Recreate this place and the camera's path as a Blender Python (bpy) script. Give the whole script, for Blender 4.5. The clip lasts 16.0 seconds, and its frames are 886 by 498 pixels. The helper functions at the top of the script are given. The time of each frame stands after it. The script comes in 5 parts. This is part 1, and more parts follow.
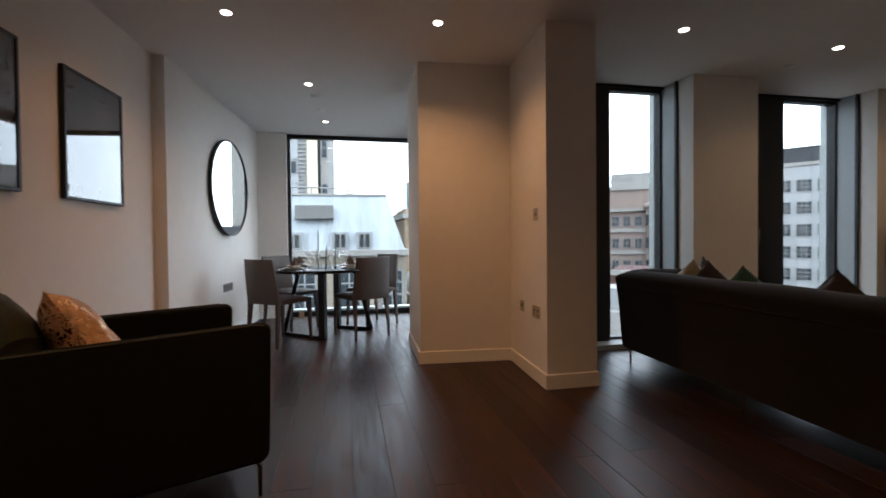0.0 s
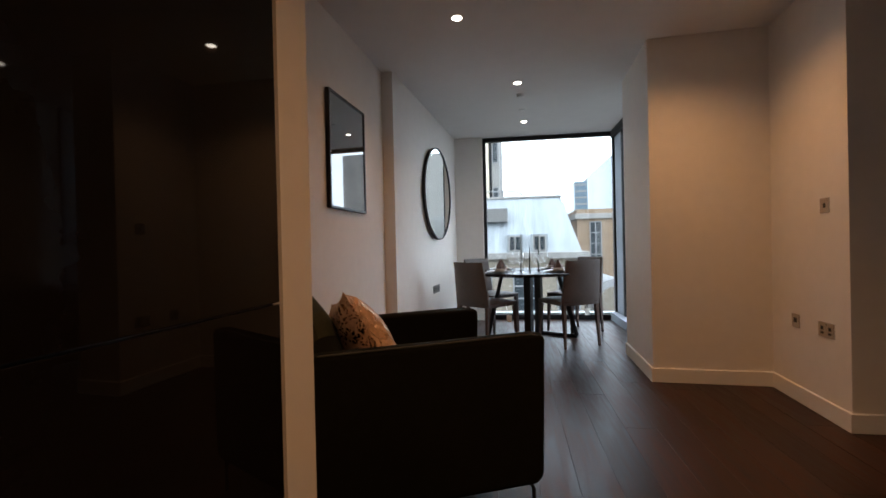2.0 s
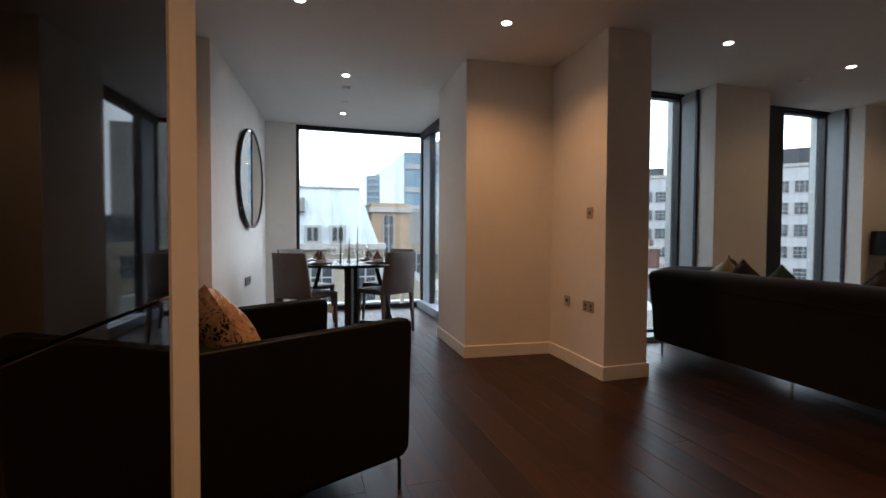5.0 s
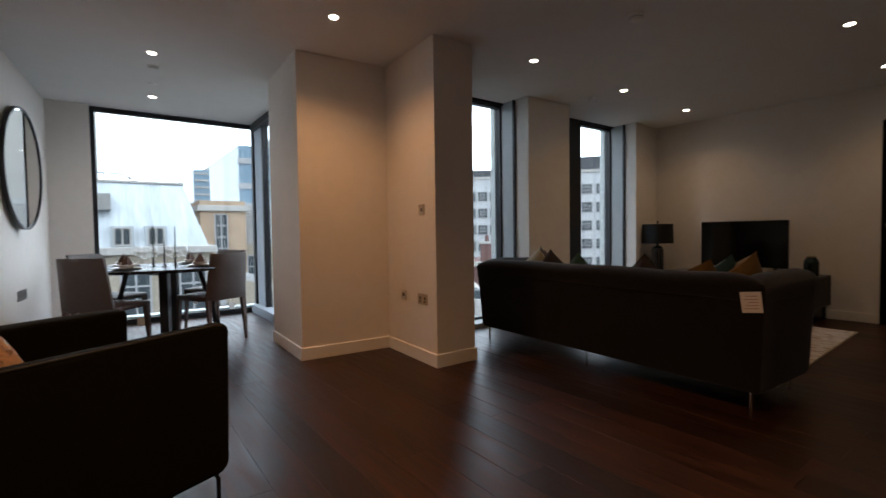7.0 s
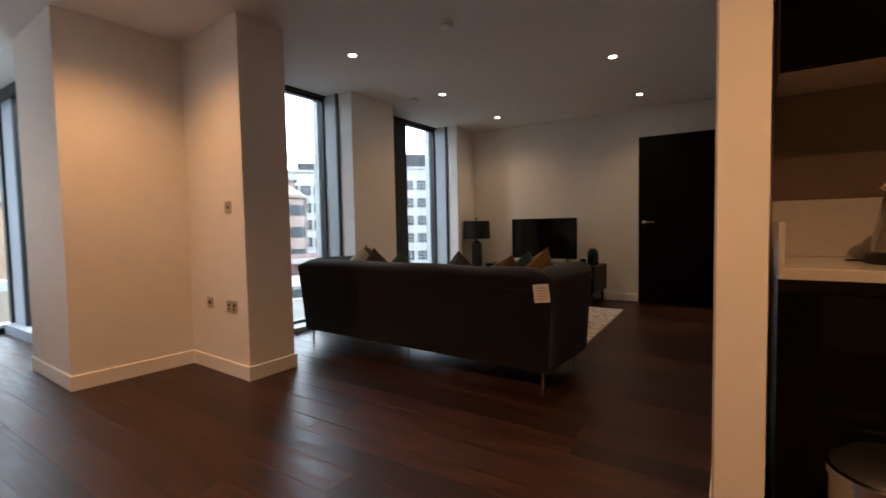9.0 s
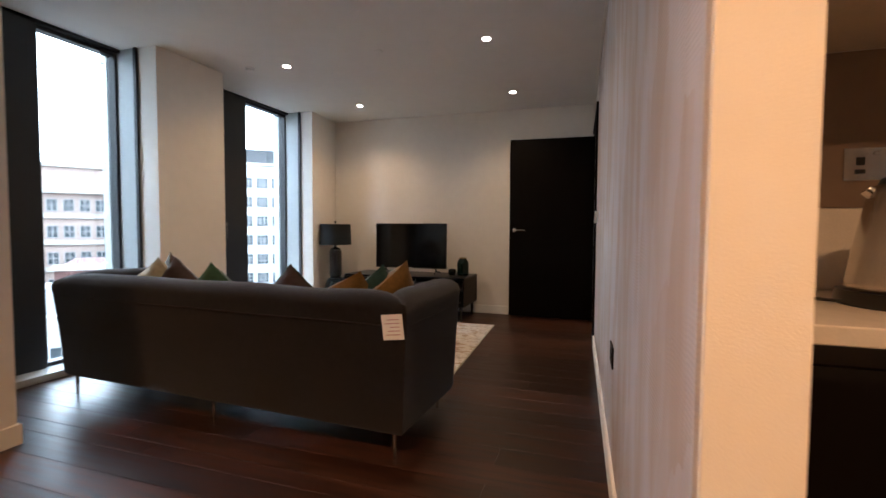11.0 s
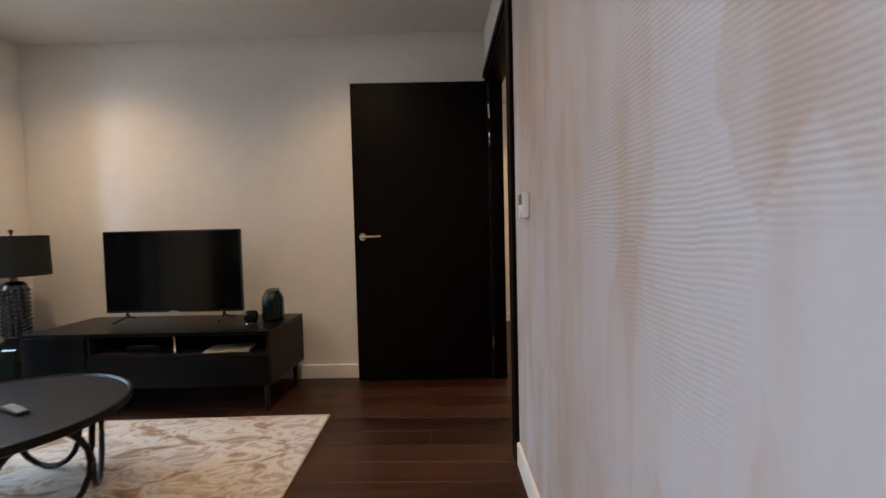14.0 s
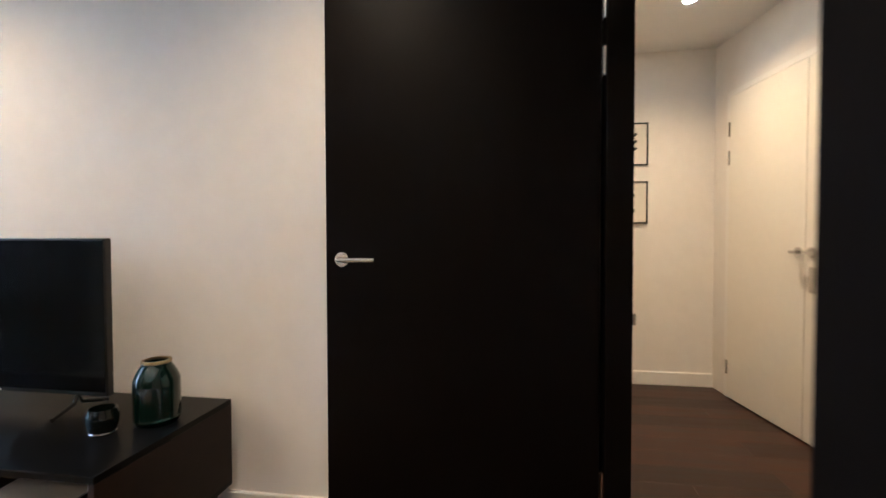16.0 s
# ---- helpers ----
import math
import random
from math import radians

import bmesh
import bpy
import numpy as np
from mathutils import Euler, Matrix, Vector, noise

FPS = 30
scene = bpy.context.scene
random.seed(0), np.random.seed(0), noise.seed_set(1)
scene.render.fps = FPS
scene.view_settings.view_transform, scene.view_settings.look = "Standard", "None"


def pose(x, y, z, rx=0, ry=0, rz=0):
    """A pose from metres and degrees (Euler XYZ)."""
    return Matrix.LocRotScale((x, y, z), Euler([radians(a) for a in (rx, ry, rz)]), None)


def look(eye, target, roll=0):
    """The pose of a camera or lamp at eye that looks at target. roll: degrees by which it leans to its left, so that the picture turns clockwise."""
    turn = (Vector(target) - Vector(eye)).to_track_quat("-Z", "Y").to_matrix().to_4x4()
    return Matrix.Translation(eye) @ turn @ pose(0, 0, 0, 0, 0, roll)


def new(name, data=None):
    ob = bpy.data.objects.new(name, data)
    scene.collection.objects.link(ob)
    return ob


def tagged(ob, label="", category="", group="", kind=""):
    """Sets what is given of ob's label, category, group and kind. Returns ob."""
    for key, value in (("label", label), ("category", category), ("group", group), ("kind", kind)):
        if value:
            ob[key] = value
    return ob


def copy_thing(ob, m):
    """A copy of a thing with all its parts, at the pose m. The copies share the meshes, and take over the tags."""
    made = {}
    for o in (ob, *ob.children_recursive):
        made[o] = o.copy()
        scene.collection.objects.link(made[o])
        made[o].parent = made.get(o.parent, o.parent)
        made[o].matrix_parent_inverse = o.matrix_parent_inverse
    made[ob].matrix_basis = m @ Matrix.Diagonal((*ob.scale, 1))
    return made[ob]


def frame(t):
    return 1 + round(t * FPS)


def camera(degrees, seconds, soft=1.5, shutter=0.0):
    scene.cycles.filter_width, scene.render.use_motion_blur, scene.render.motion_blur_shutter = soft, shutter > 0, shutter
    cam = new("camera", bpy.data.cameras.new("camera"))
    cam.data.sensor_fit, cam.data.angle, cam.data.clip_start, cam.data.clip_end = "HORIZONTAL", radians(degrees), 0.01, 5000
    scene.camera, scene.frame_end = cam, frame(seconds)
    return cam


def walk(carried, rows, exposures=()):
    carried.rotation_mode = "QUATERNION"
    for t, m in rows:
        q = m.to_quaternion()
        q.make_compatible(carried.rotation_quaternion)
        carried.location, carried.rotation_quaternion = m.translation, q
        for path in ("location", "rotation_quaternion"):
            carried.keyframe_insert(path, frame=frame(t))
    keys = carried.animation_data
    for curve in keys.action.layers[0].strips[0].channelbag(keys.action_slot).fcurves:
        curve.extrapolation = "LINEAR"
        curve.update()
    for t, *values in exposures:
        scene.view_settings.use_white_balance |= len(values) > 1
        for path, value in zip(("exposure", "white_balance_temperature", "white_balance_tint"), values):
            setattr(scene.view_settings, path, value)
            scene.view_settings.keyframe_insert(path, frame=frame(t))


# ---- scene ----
cam = camera(88.1, 16.0, 1.5, 0.4)
PATH = [
    (0, (0.729, 0.892, 1.047), (1.139, 2.849, 1.011), -0.6),
    (0.5, (0.662, 0.926, 1.049), (0.876, 2.914, 1.013), -0.5),
    (1, (0.555, 0.974, 1.054), (0.475, 2.972, 1.038), -0.8),
    (1.5, (0.468, 1.036, 1.054), (0.179, 3.015, 1.024), -0.5),
    (2, (0.297, 1.118, 1.051), (0.003, 3.096, 1.038), -1.3),
    (2.5, (0.177, 1.176, 1.061), (-0.083, 3.159, 1.039), -0.4),
    (3, (0.0, 1.114, 1.06), (-0.013, 3.113, 1.001), -0.4),
    (5.5, (-0.03, 1.03, 1.056), (0.72, 2.883, 1.008), 0.4),
    (6, (0.001, 1.016, 1.05), (0.938, 2.782, 1.006), -0.0),
    (6.5, (0.019, 1.001, 1.048), (1.068, 2.702, 0.985), -0.5),
    (7, (0.05, 0.983, 1.045), (1.231, 2.597, 0.976), -0.8),
    (7.5, (0.075, 0.953, 1.055), (1.393, 2.455, 0.982), -0.4),
    (8, (0.102, 0.935, 1.067), (1.551, 2.311, 0.983), -0.3),
    (8.5, (0.142, 0.92, 1.076), (1.694, 2.179, 0.993), -0.4),
    (9, (0.205, 0.932, 1.077), (1.863, 2.046, 0.973), -1.1),
    (9.5, (0.334, 0.953, 1.077), (2.086, 1.912, 0.988), -1.4),
    (12, (1.675, 1.37, 1.097), (3.652, 1.667, 1.036), -0.2),
    (12.5, (2.059, 1.459, 1.097), (4.055, 1.579, 1.064), -1.4),
    (13, (2.464, 1.459, 1.105), (4.455, 1.648, 1.099), -1.7),
    (13.5, (2.902, 1.434, 1.085), (4.893, 1.616, 1.051), -0.2),
    (14, (3.322, 1.412, 1.101), (5.319, 1.472, 1.018), -1.4),
    (14.5, (3.786, 1.401, 1.13), (5.763, 1.698, 1.08), -1.1),
    (15, (4.187, 1.442, 1.107), (6.173, 1.67, 1.044), 0.1),
    (15.5, (4.627, 1.443, 1.098), (6.613, 1.666, 1.027), -1.5),
    (16, (5.016, 1.465, 1.147), (6.992, 1.77, 1.095), -0.1),
]
EXPOSURES = [(0.0, -0.19, 5980, 12), (6.0, -0.17, 5980, 12), (7.5, -0.06, 6000, 12), (9.0, 0.65, 5950, 12), (9.7, 0.9, 5900, 12), (12.0, 1.84, 5300, 8), (13.0, 1.76, 5230, 8), (14.0, 1.86, 5180, 6), (15.5, 2.52, 4800, 3), (16.0, 2.62, 4750, 4)]
walk(cam, [(t, look(eye, target, roll)) for t, eye, target, roll in PATH], EXPOSURES)

# ---- world, sun and large lights ----
world = bpy.data.worlds.new("world")
scene.world = world
world.use_nodes = True
wn, wl = world.node_tree.nodes, world.node_tree.links
wn.clear()
sky = wn.new("ShaderNodeTexSky")
sky.sky_type = "NISHITA"
sky.sun_disc = False
sky.sun_elevation, sky.sun_rotation = radians(48), radians(200)
sky.air_density, sky.dust_density, sky.ozone_density = 1.0, 4.0, 1.0
cloud = wn.new("ShaderNodeMixRGB")
cloud.inputs[0].default_value = 0.94
cloud.inputs[2].default_value = (17.5, 18.2, 19.2, 1)
wl.new(sky.outputs[0], cloud.inputs[1])
wbg = wn.new("ShaderNodeBackground")
wbg.inputs[1].default_value = 0.30
wl.new(cloud.outputs[0], wbg.inputs[0])
wout = wn.new("ShaderNodeOutputWorld")
wl.new(wbg.outputs[0], wout.inputs[0])

sun_data = bpy.data.lights.new("sun", "SUN")
sun_data.energy, sun_data.angle, sun_data.color = 0.6, radians(20), (1.0, 0.97, 0.93)
sun = new("sun", sun_data)
sun.matrix_world = look((0, 0, 60), (-16, 30, 0))

CEIL = 2.555
SPOT_W, KITCHEN_W, HALL_W, SPOT_COLOR = 15.5, 90.0, 17.0, (1.0, 0.61, 0.29)
KITCHEN_COLOR = (1.0, 0.49, 0.19)


# ---- materials ----
def mat(name, color, rough=0.5, metal=0.0, spec=0.5, scale=0.0, vary=0.0, bump=0.0, bump_scale=200.0, coat=0.0,
        stretch=(1, 1, 1), sheen=0.0, noise_rough=0.0):
    """A principled material with two scales of variation in colour and a fine bump, all in object space."""
    m = bpy.data.materials.new(name)
    m.use_nodes = True
    n, l = m.node_tree.nodes, m.node_tree.links
    b = n["Principled BSDF"]
    b.inputs["Base Color"].default_value = (*color, 1)
    b.inputs["Roughness"].default_value = rough
    b.inputs["Metallic"].default_value = metal
    b.inputs["Specular IOR Level"].default_value = spec
    b.inputs["Coat Weight"].default_value = coat
    b.inputs["Sheen Weight"].default_value = sheen
    tc = n.new("ShaderNodeTexCoord")
    mp = n.new("ShaderNodeMapping")
    mp.inputs["Scale"].default_value = stretch
    l.new(tc.outputs["Object"], mp.inputs[0])
    if vary:
        t1 = n.new("ShaderNodeTexNoise")
        t1.inputs["Scale"].default_value = scale
        t1.inputs["Detail"].default_value = 6
        t2 = n.new("ShaderNodeTexNoise")
        t2.inputs["Scale"].default_value = scale * 9
        t2.inputs["Detail"].default_value = 3
        l.new(mp.outputs[0], t1.inputs[0])
        l.new(mp.outputs[0], t2.inputs[0])
        ad = n.new("ShaderNodeMath")
        ad.operation = "ADD"
        l.new(t1.outputs[0], ad.inputs[0])
        l.new(t2.outputs[0], ad.inputs[1])
        rg = n.new("ShaderNodeMapRange")
        rg.inputs[1].default_value, rg.inputs[2].default_value = 0.7, 1.3
        rg.inputs[3].default_value, rg.inputs[4].default_value = 1 - vary, 1 + vary
        l.new(ad.outputs[0], rg.inputs[0])
        mx = n.new("ShaderNodeVectorMath")
        mx.operation = "SCALE"
        mx.inputs[0].default_value = color
        l.new(rg.outputs[0], mx.inputs["Scale"])
        l.new(mx.outputs[0], b.inputs["Base Color"])
        if noise_rough:
            rr = n.new("ShaderNodeMapRange")
            rr.inputs[1].default_value, rr.inputs[2].default_value = 0.7, 1.3
            rr.inputs[3].default_value, rr.inputs[4].default_value = rough - noise_rough, rough + noise_rough
            l.new(ad.outputs[0], rr.inputs[0])
            l.new(rr.outputs[0], b.inputs["Roughness"])
    if bump:
        tb = n.new("ShaderNodeTexNoise")
        tb.inputs["Scale"].default_value = bump_scale
        tb.inputs["Detail"].default_value = 4
        l.new(mp.outputs[0], tb.inputs[0])
        bp = n.new("ShaderNodeBump")
        bp.inputs["Strength"].default_value = bump
        bp.inputs["Distance"].default_value = 0.004
        l.new(tb.outputs[0], bp.inputs["Height"])
        l.new(bp.outputs[0], b.inputs["Normal"])
    return m


def glow(name, color, strength):
    m = bpy.data.materials.new(name)
    m.use_nodes = True
    n, l = m.node_tree.nodes, m.node_tree.links
    n.clear()
    e = n.new("ShaderNodeEmission")
    e.inputs[0].default_value, e.inputs[1].default_value = (*color, 1), strength
    o = n.new("ShaderNodeOutputMaterial")
    l.new(e.outputs[0], o.inputs[0])
    return m


def glass_mat(name, color=(1, 1, 1), rough=0.0):
    m = bpy.data.materials.new(name)
    m.use_nodes = True
    b = m.node_tree.nodes["Principled BSDF"]
    b.inputs["Base Color"].default_value = (*color, 1)
    b.inputs["Roughness"].default_value = rough
    b.inputs["Transmission Weight"].default_value = 1.0
    b.inputs["IOR"].default_value = 1.45
    return m


def pane_mat(name, tint=(0.93, 0.97, 0.97)):
    """Thin window glass: clear, with a faint mirror on it."""
    m = bpy.data.materials.new(name)
    m.use_nodes = True
    n, l = m.node_tree.nodes, m.node_tree.links
    n.clear()
    t = n.new("ShaderNodeBsdfTransparent")
    t.inputs[0].default_value = (*tint, 1)
    g = n.new("ShaderNodeBsdfGlossy")
    g.inputs["Roughness"].default_value = 0.0
    f = n.new("ShaderNodeLayerWeight")
    f.inputs[0].default_value = 0.5
    p5 = n.new("ShaderNodeMath")
    p5.operation = "POWER"
    p5.inputs[1].default_value = 5.0
    l.new(f.outputs["Facing"], p5.inputs[0])
    sch = n.new("ShaderNodeMath")
    sch.operation = "MULTIPLY_ADD"
    sch.inputs[1].default_value, sch.inputs[2].default_value = 0.9, 0.04
    l.new(p5.outputs[0], sch.inputs[0])
    mx = n.new("ShaderNodeMixShader")
    o = n.new("ShaderNodeOutputMaterial")
    l.new(sch.outputs[0], mx.inputs[0])
    l.new(t.outputs[0], mx.inputs[1])
    l.new(g.outputs[0], mx.inputs[2])
    l.new(mx.outputs[0], o.inputs[0])
    return m


M_WALL = mat("wall_paint", (0.80, 0.76, 0.71), 0.75, spec=0.3, scale=1.3, vary=0.025, bump=0.12, bump_scale=260)
M_CEIL = mat("ceiling_paint", (0.78, 0.77, 0.75), 0.85, spec=0.2, scale=0.8, vary=0.02, bump=0.08, bump_scale=240)
M_TRIM = mat("trim_paint", (0.84, 0.81, 0.76), 0.4, spec=0.4, scale=2.0, vary=0.02, bump=0.04, bump_scale=160)
M_FLOOR_BASE = mat("floor_gap", (0.012, 0.008, 0.006), 0.8)
M_FRAME = mat("window_frame_dark", (0.018, 0.019, 0.022), 0.45, spec=0.4, scale=4, vary=0.08, bump=0.05)
M_LINING = mat("window_lining_grey", (0.42, 0.45, 0.46), 0.5, spec=0.4, scale=3, vary=0.04, bump=0.05)
M_PANE = pane_mat("window_glass")
M_DOOR = mat("dark_veneer", (0.0032, 0.0021, 0.0017), 0.45, spec=0.09, scale=3, vary=0.25, bump=0.12, bump_scale=60, stretch=(6, 6, 0.6))
M_GLOSS = mat("black_gloss", (0.0065, 0.0052, 0.0045), 0.03, spec=0.16, scale=2, vary=0.1)
M_STEEL = mat("brushed_steel", (0.62, 0.60, 0.57), 0.25, metal=1.0, scale=30, vary=0.06, stretch=(1, 1, 0.05))
M_NICKEL = mat("dark_nickel", (0.16, 0.15, 0.14), 0.4, metal=0.8, scale=20, vary=0.08)
M_CHROME = mat("chrome", (0.75, 0.74, 0.72), 0.1, metal=1.0, scale=20, vary=0.03)
M_BLACKM = mat("black_metal", (0.012, 0.011, 0.011), 0.4, metal=0.3, scale=8, vary=0.15, bump=0.05)
M_BLACKP = mat("black_plastic", (0.006, 0.006, 0.0065), 0.35, scale=8, vary=0.1)
M_SCREEN = mat("tv_screen", (0.003, 0.0035, 0.004), 0.10, spec=0.35, scale=1, vary=0.05)
M_WHITEP = mat("white_plastic", (0.78, 0.78, 0.76), 0.4, scale=6, vary=0.02)


# ---- mesh helpers ----
def part(name, bm, material, parent=None, label="", smooth=False):
    """Links a bmesh as one mesh object, under parent where one is given."""
    me = bpy.data.meshes.new(name)
    bm.normal_update()
    bm.to_mesh(me)
    bm.free()
    me.materials.append(material)
    if smooth:
        for p in me.polygons:
            p.use_smooth = True
        me.set_sharp_from_angle(angle=radians(40))
    ob = new(name, me)
    if parent is not None:
        ob.parent = parent
    if label:
        tagged(ob, label)
    return ob


def add_box(bm, x0, x1, y0, y1, z0, z1, bevel=0.0, m=None, seg=2):
    g = bmesh.ops.create_cube(bm, size=1.0)
    vs = g["verts"]
    for v in vs:
        v.co = Vector(((x0 + x1) / 2 + v.co.x * (x1 - x0), (y0 + y1) / 2 + v.co.y * (y1 - y0), (z0 + z1) / 2 + v.co.z * (z1 - z0)))
        if m is not None:
            v.co = m @ v.co
    if bevel:
        es = list({e for v in vs for e in v.link_edges})
        bmesh.ops.bevel(bm, geom=es, offset=bevel, segments=seg, affect="EDGES", profile=0.5)


def box(x0, x1, y0, y1, z0, z1, bevel=0.0, m=None, seg=2):
    bm = bmesh.new()
    add_box(bm, x0, x1, y0, y1, z0, z1, bevel, m, seg)
    return bm


def boxes(rows, bevel=0.0):
    bm = bmesh.new()
    for r in rows:
        add_box(bm, *r, bevel=bevel)
    return bm


def prism(pts, z0, z1, bevel=0.0):
    """An upright prism over a plan polygon (counter-clockwise)."""
    bm = bmesh.new()
    lo = [bm.verts.new((x, y, z0)) for x, y in pts]
    hi = [bm.verts.new((x, y, z1)) for x, y in pts]
    n = len(pts)
    bm.faces.new(list(reversed(lo)))
    bm.faces.new(hi)
    for i in range(n):
        bm.faces.new((lo[i], lo[(i + 1) % n], hi[(i + 1) % n], hi[i]))
    if bevel:
        bmesh.ops.bevel(bm, geom=[e for e in bm.edges], offset=bevel, segments=2, affect="EDGES", profile=0.5)
    return bm


def add_lathe(bm, prof, n=32, cx=0.0, cy=0.0):
    """A solid of revolution round z from (radius, height) pairs, from the bottom up."""
    rings = []
    for r, z in prof:
        if r < 1e-6:
            rings.append([bm.verts.new((cx, cy, z))])
        else:
            rings.append([bm.verts.new((cx + r * math.cos(2 * math.pi * k / n), cy + r * math.sin(2 * math.pi * k / n), z)) for k in range(n)])
    for a, b in zip(rings, rings[1:]):
        for k in range(n):
            p, q = a[k % len(a)], a[(k + 1) % len(a)]
            r, s = b[(k + 1) % len(b)], b[k % len(b)]
            f = list(dict.fromkeys((p, q, r, s)))
            if len(f) > 2:
                bm.faces.new(f)


def lathe(prof, n=32, cx=0.0, cy=0.0):
    bm = bmesh.new()
    add_lathe(bm, prof, n, cx, cy)
    return bm


def add_tube(bm, a, b, r0, r1=None, n=10):
    """A straight tapered rod from a to b."""
    a, b = Vector(a), Vector(b)
    r1 = r0 if r1 is None else r1
    q = (b - a).to_track_quat("Z", "Y")
    ring = lambda c, r: [bm.verts.new(c + q @ Vector((r * math.cos(2 * math.pi * k / n), r * math.sin(2 * math.pi * k / n), 0))) for k in range(n)]
    u, v = ring(a, r0), ring(b, r1)
    bm.faces.new(list(reversed(u)))
    bm.faces.new(v)
    for k in range(n):
        bm.faces.new((u[k], u[(k + 1) % n], v[(k + 1) % n], v[k]))


def tube(a, b, r0, r1=None, n=10):
    bm = bmesh.new()
    add_tube(bm, a, b, r0, r1, n)
    return bm


def path_tube(pts, r, n=8, closed=False):
    """A bent rod along points."""
    bm = bmesh.new()
    pts = [Vector(p) for p in pts]
    rings = []
    up = Vector((0.13, 0.21, 0.97))
    for i, p in enumerate(pts):
        a = pts[i - 1] if i or closed else p
        b = pts[(i + 1) % len(pts)] if i + 1 < len(pts) or closed else p
        d = (b - a).normalized()
        s = d.cross(up).normalized()
        w = s.cross(d)
        rings.append([bm.verts.new(p + r * (math.cos(2 * math.pi * k / n) * s + math.sin(2 * math.pi * k / n) * w)) for k in range(n)])
    pairs = list(zip(rings, rings[1:])) + ([(rings[-1], rings[0])] if closed else [])
    for a, b in pairs:
        for k in range(n):
            bm.faces.new((a[k], a[(k + 1) % n], b[(k + 1) % n], b[k]))
    if not closed:
        bm.faces.new(list(reversed(rings[0])))
        bm.faces.new(rings[-1])
    bmesh.ops.recalc_face_normals(bm, faces=bm.faces)
    return bm


def thing(name, m, label, category, group=""):
    e = new(name)
    e.empty_display_size = 0.1
    e.matrix_world = m
    return tagged(e, label, category, group)


def structure(name, bm, material, label="", category=""):
    return tagged(part(name, bm, material), label, category, kind="structure")


# ---- the large structure ----
# the papered partition runs at a small angle to the other walls
ACC = Matrix.Translation((1.67, 1.015, 0)) @ Matrix.Rotation(radians(1.89), 4, "Z") @ Matrix.Translation((-1.70, -1.064, 0))
structure("wall_accent_core", box(1.70, 5.565, 0.94, 1.058, 0, CEIL, 0.002), M_WALL, "cream painted end of a partition wall", "wall").matrix_world = ACC
structure("wall_accent_over_door", box(5.565, 6.76, 0.94, 1.058, 2.195, CEIL), M_WALL, "plain wall above the doorway", "wall").matrix_world = ACC
structure("wall_east", prism([(6.74, 1.14), (6.90, 1.14), (6.90, 5.12), (6.70, 5.12), (6.71, 4.645)], 0, CEIL), M_WALL, "warm white painted wall behind the television", "wall")
structure("wall_window_pier", box(3.857, 4.565, 4.55, 5.12, 0, CEIL, 0.003), M_WALL, "white painted pier between two tall windows", "wall")
structure("wall_window_end", prism([(6.052, 4.58), (6.706, 4.645), (6.698, 5.12), (6.052, 5.12)], 0, CEIL), M_WALL, "white painted wall beside the tall window", "wall")
structure("wall_column", prism([(1.329, 4.729), (2.126, 4.673), (2.085, 3.855), (2.465, 3.855), (2.465, 5.12), (1.95, 5.12), (1.95, 5.63), (1.36, 5.63)], 0, CEIL),
          M_WALL, "white painted stepped column lit by a warm downlight", "column")
structure("wall_west_front", prism([(-1.0, 2.406), (-0.90, 2.406), (-0.775, 4.95), (-1.0, 4.95)], 0, CEIL), M_WALL, "white painted wall with framed pictures", "wall")
structure("wall_west_dining", prism([(-1.0, 4.95), (-0.68, 4.95), (-0.464, 7.54), (-1.0, 7.54)], 0, CEIL), M_WALL, "white painted wall with a round mirror", "wall")
structure("wall_dining_return", box(-1.0, -0.075, 7.54, 7.75, 0, CEIL), M_WALL, "narrow white wall beside the dining window", "wall")
structure("wall_kitchen_stub", prism([(-1.0, 2.303), (-0.329, 2.303), (-0.291, 2.406), (-1.0, 2.406)], 0, CEIL), M_WALL, "cream painted end of a kitchen partition", "wall")
structure("wall_kitchen_west", box(-1.1, -1.0, -1.6, 2.403, 0, CEIL), M_WALL, "plain kitchen wall", "wall")
structure("wall_kitchen_south", box(-1.1, 2.85, -1.75, -1.6, 0, CEIL), M_WALL, "plain kitchen wall", "wall")
structure("wall_kitchen_east", box(2.59, 2.85, -1.6, 0.895, 0, CEIL), M_WALL, "plain kitchen wall behind the worktop", "wall")
structure("wall_hall_end", box(8.75, 8.9, -0.06, 1.5, 0, CEIL), M_WALL, "cream hall wall with framed prints", "wall")
structure("wall_hall_south", prism([(4.4, -0.80), (8.9, -0.25), (8.9, -0.012), (4.4, -0.575)], 0, CEIL), M_WALL, "cream hall wall with cupboard doors", "wall")
structure("wall_hall_north", box(6.90, 8.9, 1.36, 1.5, 0, CEIL), M_WALL, "plain hall wall", "wall")
structure("wall_hall_west", box(4.3, 4.4, -1.2, 0.94, 0, CEIL), M_WALL, "plain hall wall", "wall")
PLAN = [(-1.1, -1.75), (8.9, -1.75), (8.9, 1.5), (6.90, 1.5), (6.90, 5.12), (1.95, 5.12), (1.95, 5.6), (1.80, 5.6), (1.80, 7.75), (-1.1, 7.75)]
structure("ceiling", prism(PLAN, CEIL, CEIL + 0.25), M_CEIL, "plain white painted ceiling", "ceiling")
floor = structure("floor", prism(PLAN, -0.3, -0.008), M_FLOOR_BASE, "dark brown wood plank floor", "floor")


